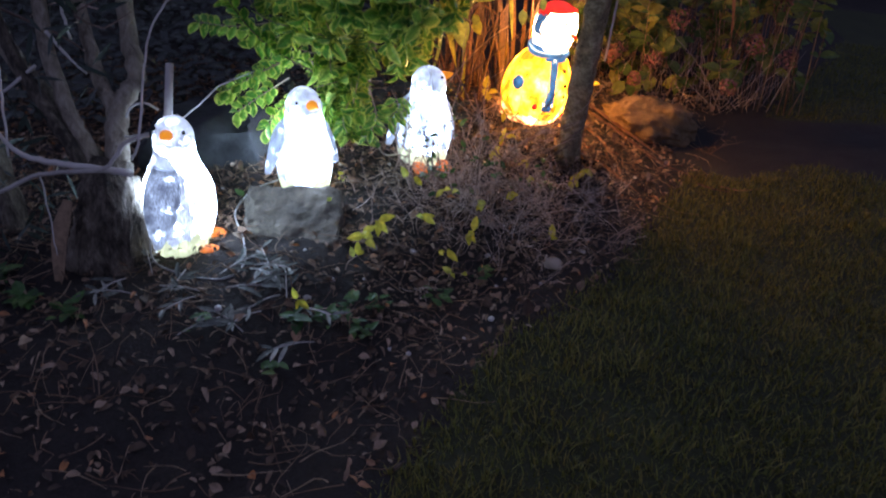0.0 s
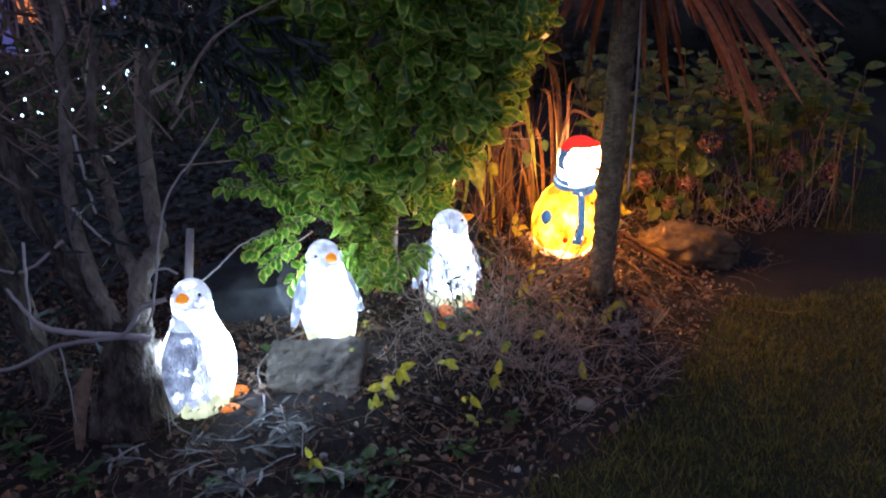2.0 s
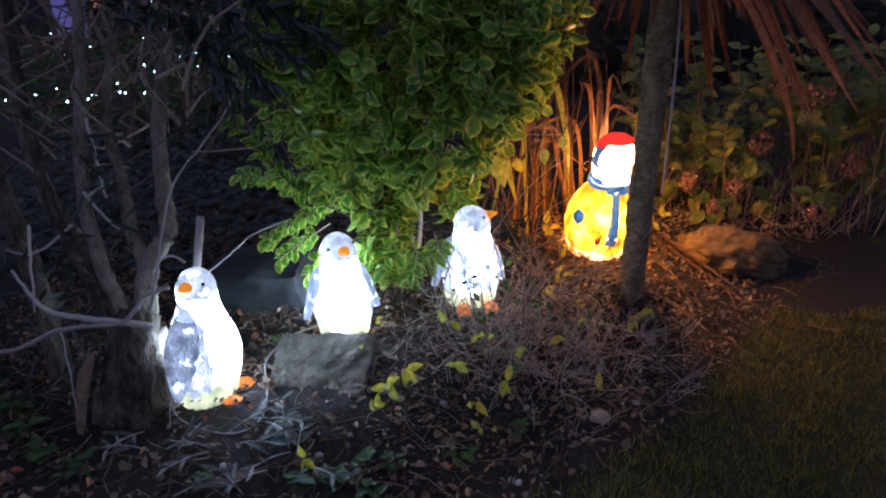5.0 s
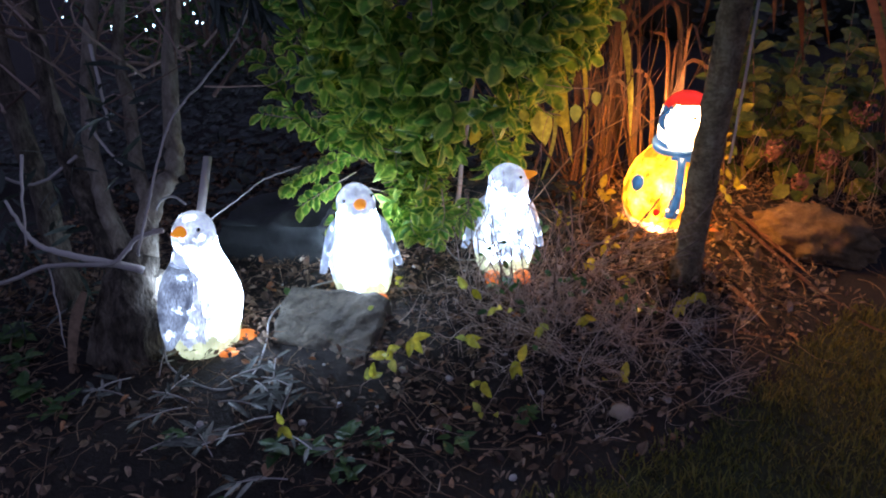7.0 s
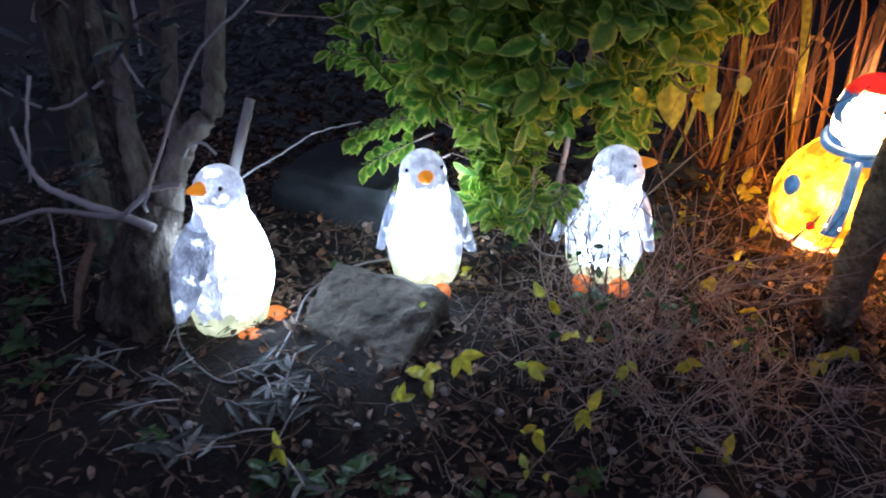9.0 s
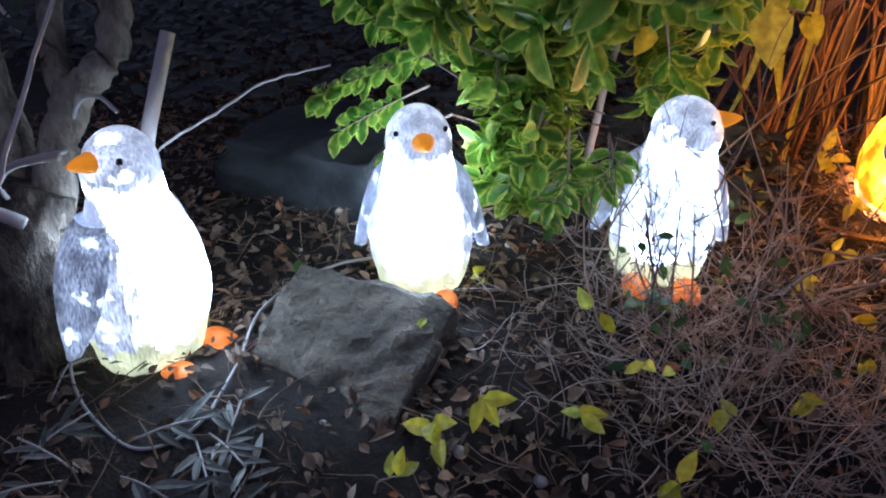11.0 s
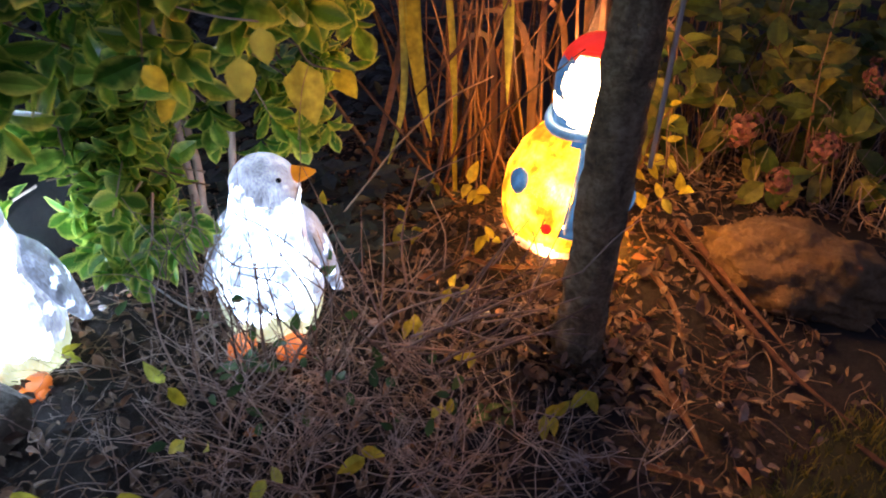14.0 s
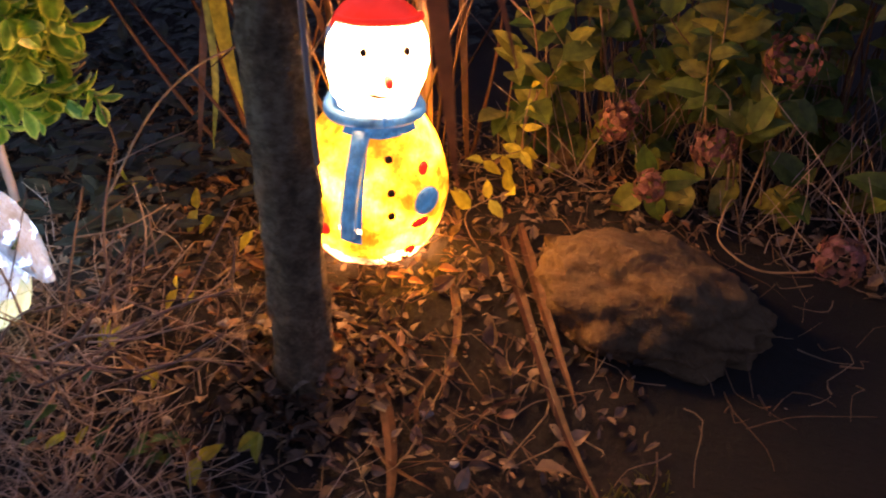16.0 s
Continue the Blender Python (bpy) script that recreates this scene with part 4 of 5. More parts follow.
# ---- hydrangea ----
def hydrangea():
    root = thing("hydrangea", "hydrangea with yellowing leaves and faded pink flower heads", "shrub", (0.95, 3.05, 0.06))
    leaf = [leaf_shape(0.62, 0.75, 0.10, 0.18), leaf_shape(0.55, 0.8, 0.2, 0.3)]
    crown = Soup()
    for _ in range(205):
        stems = Soup()
        e = np.array((rng.uniform(0.46, 1.48), rng.uniform(2.86, 3.40), rng.uniform(0.12, 0.72)))
        b = np.array((e[0] + rng.normal(0, 0.07), max(2.9, e[1] + rng.normal(0.06, 0.06)), 0.03))
        c = curve_path([b, (b + e) / 2 + np.array((0, 0, 0.08)) + rng.normal(0, 0.02, 3), e], 4)
        tube(stems, c, np.linspace(rng.uniform(0.0016, 0.0032), 0.0012, len(c)), 5)
        part_from("stem", stems, STRAW, root)
        for i in range(5, len(c)):
            for side in (-1, 1):
                d = unit(c[i] - c[i - 1])
                o = unit(d * 0.4 + side * unit(np.cross(d, rng.normal(0, 1, 3))) + np.array((0, -0.2, 0)))
                if rng.random() < 0.9:
                    put_leaf(crown, leaf[rng.integers(2)], c[i], aim(o, (0, -0.6, 0.8)), rng.uniform(0.032, 0.085))
    for a, d, w in ((-2.4, 0.075, 0), (-1.2, 0.06, 0), (1.8, 0.06, 0), (-0.1, 0.055, 0), (0.4, 0.07, 1)):
        put_leaf(crown, leaf[w], (0.735 + 0.012 * math.cos(a), 2.835, 0.175 + 0.012 * math.sin(a)), aim((math.cos(a), -0.25, math.sin(a)), (0, -1, 0.5)), d)
    part_from("crown", crown, HYD, root, kind="stuff", smooth=False)
    # dry grass and straw standing among the stems
    dry = Soup()
    for _ in range(190):
        b = np.array((rng.uniform(0.50, 1.35), rng.uniform(2.86, 3.2), 0.04))
        e = b + np.array((rng.normal(0, 0.13), rng.normal(-0.02, 0.09), rng.uniform(0.06, 0.34)))
        c = curve_path([b, (b + e) / 2 + rng.normal(0, 0.015, 3), e], 3)
        tube(dry, c, np.linspace(rng.uniform(0.0008, 0.0018), 0.0005, len(c)), 4)
    part_from("straw_tuft", dry, THATCH, root, "thin dry straw stalks", kind="stuff")
    for pts in ([(0.90, 2.86, 0.05), (0.88, 2.74, 0.22), (0.874, 2.660, 0.203), (0.904, 2.630, 0.191), (0.940, 2.610, 0.190), (0.978, 2.600, 0.203), (1.009, 2.600, 0.216), (1.026, 2.600, 0.236)],):
        s = Soup()
        tube(s, curve_path(pts, 6), 0.0016, 6)
        part_from("stem", s, STRAW, root)
    petal = leaf_shape(0.9, 0.6, 0.1, 0.1, 3)
    for x, y, z, r in ((0.745, 2.785, 0.195, 0.026), (0.825, 2.852, 0.25, 0.034), (0.911, 2.90, 0.389, 0.042), (0.672, 2.85, 0.28, 0.030), (1.22, 2.92, 0.30, 0.045), (1.10, 2.95, 0.55, 0.05), (1.34, 3.02, 0.46, 0.05), (0.98, 2.97, 0.58, 0.045), (1.029, 2.60, 0.235, 0.030), (1.38, 2.95, 0.24, 0.04), (0.66, 2.86, 0.26, 0.03), (1.25, 3.1, 0.6, 0.05)):
        s = Soup()
        for _ in range(90):
            d = unit(rng.normal(0, 1, 3))
            put_leaf(s, petal, np.array((x, y, z)) + d * r * rng.uniform(0.75, 1), aim(unit(np.cross(d, rng.normal(0, 1, 3))) + 0.3 * d, d), rng.uniform(0.010, 0.017))
        part_from("flower_head", s, BLOOM, root, "faded pink and brown flower head", smooth=False)


hydrangea()


# ---- low twiggy shrub in front of the third penguin ----
def twig_shrub():
    root = thing("twiggy_shrub", "low dry shrub of fine bare twigs", "shrub", (0.08, 1.97, 0.12))
    def grow(s, b, d, length, r, depth):
        e = b + d * length
        c = curve_path([b, (b + e) / 2 + rng.normal(0, 0.06, 3) * length, e], 3)
        tube(s, c, np.linspace(r, r * 0.55, len(c)), 5 if r > 0.0015 else 4)
        if depth:
            for _ in range(rng.integers(2, 4)):
                t = rng.uniform(0.35, 1)
                grow(s, b + (e - b) * t, unit(d + rng.normal(0, 0.6, 3)), length * rng.uniform(0.45, 0.8), r * 0.6, depth - 1)

    for _ in range(18):
        s = Soup()
        x, y = rng.normal(0.015, 0.06), rng.normal(2.0, 0.03)
        grow(s, np.array((x, y, ground(x, y))), unit((rng.normal(0, 0.25), rng.normal(-0.05, 0.2), 1)), rng.uniform(0.12, 0.24), 0.0021, 2)
        part_from("stem", s, TWIG, root)
    s = Soup()
    for _ in range(270):
        x, y = rng.normal(0.18, 0.16), rng.normal(1.94, 0.13)
        if bed_depth(x, y) < 0.06:
            continue
        grow(s, np.array((x, y, ground(x, y))), unit((rng.normal(0, 0.6), rng.normal(-0.1, 0.6), 0.45)), rng.uniform(0.05, 0.14), 0.0012, 2)
    part_from("twig_thatch", s, THATCH, root, kind="stuff")
    for _ in range(16):
        s = Soup()
        b = np.array((rng.uniform(0.10, 0.3), rng.uniform(2.0, 2.2), rng.uniform(0.14, 0.22)))
        grow(s, b, unit((rng.normal(0.3, 0.6), rng.normal(0, 0.3), rng.uniform(0.2, 0.9))), rng.uniform(0.14, 0.24), 0.0022, 1)
        part_from("stem", s, TWIG, root)
    leaf, s = leaf_shape(0.5, 0.8, 0.12, 0.2), Soup()
    for _ in range(46):
        x, y = rng.normal(0.10, 0.13), rng.normal(1.96, 0.08)
        put_leaf(s, leaf, (x, y, ground(x, y) + rng.uniform(0.02, 0.17)), aim(rand_dir(-0.1), (0, -0.7, 0.7)), rng.uniform(0.016, 0.032))
    part_from("leaves", s, WEED, root, kind="stuff")


twig_shrub()


# ---- saplings with yellow leaves, and the large hanging leaves ----
def yellow_sapling(pts, leaves, size):
    root = thing("sapling", "thin seedling with yellow autumn leaves", "plant", tuple(pts[0]), "seedlings in the bed")
    s = Soup()
    c = curve_path(pts, 5, 0.002)
    tube(s, c, np.linspace(0.0016, 0.0009, len(c)), 5)
    part_from("stem", s, TWIG, root)
    sh = leaf_shape(0.48, 0.75, 0.14, 0.22)
    for k in range(leaves):
        i = len(c) - 1 - (k // 2) * 2
        if i < 1:
            break
        d = unit(c[i] - c[i - 1])
        o = unit(d * 0.3 + (-1) ** k * unit(np.cross(d, rng.normal(0, 1, 3))) + np.array((0, -0.25, 0)))
        s = Soup()
        put_leaf(s, sh, c[i], aim(o, (0, -0.7, 0.7)), size * rng.uniform(0.7, 1.15))
        part_from("leaf", s, YELLOW, root, smooth=False)


for x, y, h, lv, sz in [(-0.235, 1.80, 0.045, 5, 0.030), (-0.16, 1.72, 0.05, 3, 0.046), (-0.15, 1.63, 0.06, 5, 0.040), (-0.20, 1.55, 0.04, 3, 0.034), (-0.09, 1.90, 0.07, 3, 0.042), (-0.03, 1.74, 0.06, 3, 0.038), (0.08, 1.70, 0.07, 4, 0.036), (0.15, 1.82, 0.09, 3, 0.034), (0.22, 1.90, 0.08, 3, 0.036), (0.02, 1.60, 0.06, 4, 0.034), (0.12, 1.58, 0.05, 3, 0.030), (0.24, 1.74, 0.05, 3, 0.036), (0.40, 2.10, 0.05, 4, 0.034), (0.33, 2.17, 0.05, 2, 0.032), (0.47, 2.16, 0.06, 2, 0.038), (0.18, 2.2, 0.05, 3, 0.034), (0.26, 2.28, 0.06, 3, 0.038), (0.06, 1.86, 0.10, 3, 0.032), (0.52, 2.62, 0.10, 6, 0.045), (-0.21, 1.92, 0.05, 3, 0.040), (-0.30, 1.40, 0.04, 3, 0.032), (0.30, 2.02, 0.07, 3, 0.032), (0.2, 2.55, 0.10, 5, 0.042), (0.26, 2.42, 0.07, 4, 0.036), (-0.047, 2.498, 0.04, 4, 0.045), (0.111, 2.49, 0.04, 4, 0.05), (0.038, 2.66, 0.05, 3, 0.04), (0.441, 2.78, 0.11, 6, 0.05), (0.529, 2.80, 0.2, 8, 0.045)]:
    z = ground(x, y)
    yellow_sapling([(x, y, z - 0.005), (x + rng.normal(0, 0.012), y + rng.normal(0, 0.012), z + h * 0.6), (x + rng.normal(0, 0.03), y + rng.normal(-0.01, 0.02), z + h)], lv, sz)

root = thing("hanging_twig", "thin twig with large hanging yellow leaves", "twig", (0.06, 2.2, 0.62))
s = Soup()
tube(s, curve_path([(-0.02, 2.25, 0.62), (0.03, 2.17, 0.60), (0.071, 2.125, 0.565), (0.11, 2.14, 0.55)], 5), 0.0018, 5)
part_from("stem", s, TWIG, root)
for b, d, sz in (((0.060, 2.125, 0.565), (0.25, -0.15, -1), 0.088), ((0.105, 2.14, 0.555), (0.3, 0.1, -0.6), 0.050), ((-0.06, 2.02, 0.545), (-0.3, -0.2, -0.7), 0.045)):
    s = Soup()
    put_leaf(s, leaf_shape(0.62, 0.62, 0.06, 0.1), b, aim(d, (0.3, -1, 0.1)), sz)
    part_from("leaf", s, YELLOW, root, smooth=False)


root = thing("hanging_twig", "long thin twig with small hanging yellow leaves", "twig", (-0.10, 1.99, 0.78))
s = Soup()
tube(s, curve_path([(-0.10, 2.00, 0.78), (0.02, 1.88, 0.74), (0.10, 1.81, 0.71), (0.17, 1.78, 0.705), (0.235, 1.745, 0.712)], 5), 0.0009, 5)
tube(s, curve_path([(0.06, 1.845, 0.725), (0.075, 1.82, 0.69), (0.085, 1.80, 0.655)], 3), 0.0007, 5)
part_from("stem", s, TWIG, root)
for b, d, sz in (((0.235, 1.745, 0.708), (0.2, -0.1, -1), 0.028), ((0.196, 1.775, 0.675), (0.1, -0.2, -1), 0.036), ((0.085, 1.80, 0.652), (0.5, 0.1, -0.7), 0.030)):
    s = Soup()
    put_leaf(s, leaf_shape(0.68, 0.75, 0.06, 0.1, 5), b, aim(d, (0.5, -1, 0.1)), sz)
    part_from("leaf", s, YELLOW, root, smooth=False)


# ---- bed litter, twigs, long dry leaves ----
def litter():
    shapes = [leaf_shape(0.5, 0.8, 0.25, 0.35, 4, 0.05), leaf_shape(0.62, 0.7, 0.4, -0.3, 4, 0.08), leaf_shape(0.36, 0.9, 0.3, 0.4, 4, 0.04)]
    s, n = Soup(), 0
    while n < 14000:
        x, y = rng.uniform(-1.5, 1.2), rng.uniform(0.75, 3.1)
        d = bed_depth(x, y)
        if d < 0 or rng.random() > 0.25 + 2.5 * max(0, d) or boulder_shadow(x, y):
            continue
        if -0.45 < x < -0.23 and 1.64 < y < 1.86 or x < -0.15 and y < 1.62 and rng.random() < 0.6:
            continue
        put_leaf(s, shapes[rng.integers(3)], (x, y, ground(x, y) + rng.uniform(0.0, 0.018)), aim(unit((rng.normal(), rng.normal(), rng.normal(0.1, 0.35))), unit((rng.normal(0, 0.5), rng.normal(0, 0.5), 1))), rng.uniform(0.009, 0.028) * (1.6 if rng.random() < 0.08 else 1))
        n += 1
    for _ in range(330):
        a, r_ = rng.uniform(0, 6.28), 0.05 + abs(rng.normal(0, 0.06))
        x, y = 0.432 + r_ * math.cos(a), 2.267 + r_ * math.sin(a)
        put_leaf(s, shapes[rng.integers(3)], (x, y, ground(x, y) + max(0.0, rng.uniform(0, 0.05) * (1.6 - 9 * r_))), aim(unit((rng.normal(), rng.normal(), rng.normal(0, 0.35))), unit((rng.normal(0, 0.5), rng.normal(0, 0.5), 1))), rng.uniform(0.012, 0.034))
    ob = link_mesh("leaf_litter", s.mesh("leaf_litter"), LITTER)
    tagged(ob, "brown dead leaves strewn over the soil bed", "leaves", kind="stuff")
    s = Soup()
    for _ in range(2200):
        x, y = rng.uniform(-1.3, 1.1), rng.uniform(0.9, 3.1)
        if bed_depth(x, y) < 0.03:
            continue
        if -0.47 < x < -0.21 and 1.6 < y < 1.9:
            continue
        a, ln_ = rng.uniform(0, 6.28), rng.uniform(0.03, 0.16)
        b = np.array((x, y, ground(x, y) + rng.uniform(0.002, 0.02)))
        x2, y2 = x + ln_ * math.cos(a), y + ln_ * math.sin(a)
        e = np.array((x2, y2, ground(x2, y2) + rng.uniform(0.002, 0.035)))
        tube(s, curve_path([b, b + (e - b) * 0.3 + rng.normal(0, 0.010, 3), b + (e - b) * 0.7 + rng.normal(0, 0.010, 3), e], 2), np.linspace(rng.uniform(0.0008, 0.0017), 0.0004, 7), 4)
    ob = link_mesh("fallen_twigs", s.mesh("fallen_twigs"), STRAW)
    tagged(ob, "dry fallen twigs lying on the bed", "twigs", kind="stuff")


litter()


pebble_meshes = []
for k in range(3):
    pebble_meshes.append(boulder_mesh("pebble", (1, 0.8, 0.6), 11.0 + 3 * k, 0.25, 12, 8))
    pebble_meshes[-1].materials.append(PALE_TWIG)
for _ in range(60):
    x, y = rng.uniform(-0.6, 0.75), rng.uniform(1.3, 2.5)
    if bed_depth(x, y) < 0.05 or (-0.5 < x < -0.2 and 1.6 < y < 1.9):
        continue
    ob = new("pebble", pebble_meshes[rng.integers(3)])
    k = rng.uniform(0.004, 0.010)
    ob.matrix_world = pose(x, y, ground(x, y) + 0.5 * k, 0, 0, rng.uniform(0, 360)) @ Matrix.Diagonal((k, k, k, 1))
    tagged(ob, "small pale pebble among dead leaves", "pebble", "pebbles in the bed")


def long_dry_leaf(pts, w):
    s = Soup()
    strap(s, curve_path(pts, 5), w, (0, 0, 1), 0.35)
    ob = link_mesh("dry_palm_leaf", s.mesh("dry_palm_leaf"), FROND)
    tagged(ob, "long fallen brown palm leaf lying on litter", "dead leaf", "fallen palm leaves")


def on_ground(pts, lift=0.012):
    return [(x, y, ground(x, y) + lift) for x, y in pts]


long_dry_leaf(on_ground([(0.545, 2.655), (0.64, 2.52), (0.76, 2.36), (0.86, 2.24)], 0.016), 0.016)
long_dry_leaf(on_ground([(0.56, 2.69), (0.66, 2.54), (0.775, 2.38)], 0.022), 0.018)
long_dry_leaf(on_ground([(0.46, 2.34), (0.54, 2.28), (0.60, 2.20), (0.64, 2.12)]), 0.018)
long_dry_leaf(on_ground([(0.52, 2.52), (0.57, 2.44), (0.60, 2.34)]), 0.012)
long_dry_leaf(on_ground([(0.20, 2.42), (0.27, 2.40), (0.36, 2.44)], 0.015), 0.016)
long_dry_leaf(on_ground([(0.36, 2.10), (0.46, 2.06), (0.58, 2.07), (0.68, 2.06)]), 0.015)
for _ in range(11):
    x, y, a = rng.uniform(0.3, 0.95), rng.uniform(2.1, 2.75), rng.uniform(0, 6.28)
    if abs(x - 0.35) < 0.14 and abs(y - 2.55) < 0.14 or (0.6 < x < 1.0 and 2.5 < y < 2.8):
        continue
    long_dry_leaf(on_ground([(x, y), (x + 0.06 * math.cos(a), y + 0.06 * math.sin(a)), (x + 0.13 * math.cos(a + 0.3), y + 0.13 * math.sin(a + 0.3))]), rng.uniform(0.006, 0.013))


# grey-green narrow leaves of prunings by the first penguin
def grey_sprig(x, y, a, n, size):
    root = thing("grey_sprig", "cut sprig of narrow grey-green leaves on soil", "sprig", (x, y, ground(x, y)), "prunings on the soil")
    sh = leaf_shape(0.20, 0.85, 0.15, 0.15)
    s, q = Soup(), Soup()
    c = curve_path([(x, y, ground(x, y) + 0.01), (x + 0.04 * math.cos(a), y + 0.04 * math.sin(a), ground(x, y) + 0.022), (x + 0.09 * math.cos(a), y + 0.09 * math.sin(a), ground(x, y) + 0.025)], 5)
    tube(s, c, 0.0014, 5)
    part_from("stem", s, PALE_TWIG, root)
    for k in range(n):
        i = rng.integers(3, len(c))
        d = a + (-1) ** k * rng.uniform(0.3, 1.0)
        put_leaf(q, sh, c[i], aim((math.cos(d), math.sin(d), rng.uniform(-0.1, 0.45)), (0, -0.3, 1)), size * rng.uniform(0.7, 1.2))
    part_from("leaves", q, GREYLEAF, root, smooth=False, kind="stuff")


for _ in range(20):
    x, y = rng.normal(-0.45, 0.13), rng.normal(1.44, 0.10)
    if x > -0.47 and y > 1.52:
        y -= 0.14
    grey_sprig(x, y, rng.uniform(0, 6.28), rng.integers(4, 9), rng.uniform(0.035, 0.055))


# low green weeds
def weed(x, y, n, size, mat):
    root = thing("weed", "low green weed rosette on soil", "weed", (x, y, ground(x, y)), "weeds in the bed")
    sh, s = leaf_shape(0.55, 0.7, 0.12, 0.25), Soup()
    for k in range(n):
        a = 2.4 * k
        put_leaf(s, sh, (x + rng.normal(0, 0.012), y + rng.normal(0, 0.012), ground(x, y) + rng.uniform(0.004, 0.03)), aim((math.cos(a), math.sin(a), rng.uniform(0.05, 0.7))), size * rng.uniform(0.6, 1.2))
    part_from("leaves", s, mat, root, smooth=False, kind="stuff")


for x, y, n, sz in [(-0.287, 1.348, 6, 0.05), (-0.18, 1.42, 16, 0.03), (-0.22, 1.37, 16, 0.03), (-0.14, 1.35, 14, 0.03), (-0.12, 1.44, 14, 0.026), (-0.476, 1.295, 9, 0.03), (-0.85, 1.33, 18, 0.04), (-0.95, 1.42, 18, 0.04), (-1.05, 1.5, 18, 0.05), (-0.75, 1.30, 12, 0.035), (0.03, 1.5, 10, 0.03), (0.14, 1.62, 10, 0.028), (0.0, 2.0, 8, 0.04), (0.34, 2.08, 9, 0.03), (-0.47, 1.84, 3, 0.05), (-0.31, 1.2, 8, 0.03)]:
    weed(x, y, n, sz, WEED)


# supply cable in a loop by the first penguin
def cable(pts, r=0.0022):
    s = Soup()
    tube(s, curve_path(pts, 8), r, 7)
    tagged(link_mesh("cable", s.mesh("cable"), CABLE, smooth=True), "thin pale supply cable of the garden lights", "cable", "light cables")


cable([(-0.66, 1.60, 0.15), (-0.645, 1.54, 0.19), (-0.636, 1.509, 0.14), (-0.566, 1.474, 0.128), (-0.469, 1.458, 0.128), (-0.432, 1.518, 0.13), (-0.455, 1.62, 0.14), (-0.50, 1.74, 0.15), (-0.47, 1.88, 0.15), (-0.36, 1.98, 0.15)])
cable([(-0.640, 1.572, 0.425), (-0.706, 1.637, 0.395), (-0.690, 1.655, 0.45), (-0.655, 1.66, 0.465), (-0.625, 1.66, 0.45)], 0.0028)
cable([(-0.08, 2.16, 0.14), (-0.14, 2.08, 0.17), (-0.165, 2.03, 0.24), (-0.20, 2.02, 0.25)], 0.0018)
cable([(0.53, 2.235, 1.15), (0.525, 2.24, 0.8), (0.510, 2.246, 0.488), (0.506, 2.25, 0.42)], 0.0035)


# ---- lawn ----
def lawn():
    s = Soup()
    v, f, uv = [], [], []
    n = 0
    while n < 75000:
        y = rng.uniform(0.35, 4.0)
        x = rng.uniform(-0.5, 2.6)
        d = bed_depth(x, y)
        if d > 0.05 * rng.random() - 0.01 or boulder_shadow(x, y):
            continue
        if y > 2.3 and rng.random() > 0.45:
            continue
        tuft = 0.6 + 0.8 * max(0.0, noise.noise((x * 9, y * 9, 5.0)) + 0.4)
        h = rng.uniform(0.012, 0.026) * tuft
        a = rng.uniform(0, 6.28)
        lean = rng.uniform(0.2, 1.3) * h
        w = rng.uniform(0.0010, 0.0020)
        z = ground(x, y)
        ca, sa = math.cos(a), math.sin(a)
        b = len(v)
        v += [(x - w * sa, y + w * ca, z), (x + w * sa, y - w * ca, z), (x + 0.4 * lean * ca + 0.7 * w * sa, y + 0.4 * lean * sa - 0.7 * w * ca, z + 0.65 * h), (x + 0.4 * lean * ca - 0.7 * w * sa, y + 0.4 * lean * sa + 0.7 * w * ca, z + 0.65 * h), (x + lean * ca, y + lean * sa, z + h)]
        uv += [(0, 0), (0, 0), (0, 0.6), (0, 0.6), (0, 1)]
        f += [(b, b + 1, b + 2, b + 3), (b + 3, b + 2, b + 4)]
        n += 1
    s.add(v, f, uv)
    ob = link_mesh("grass", s.mesh("grass"), GRASS)
    tagged(ob, "short dim green lawn grass", "grass", kind="stuff")


lawn()


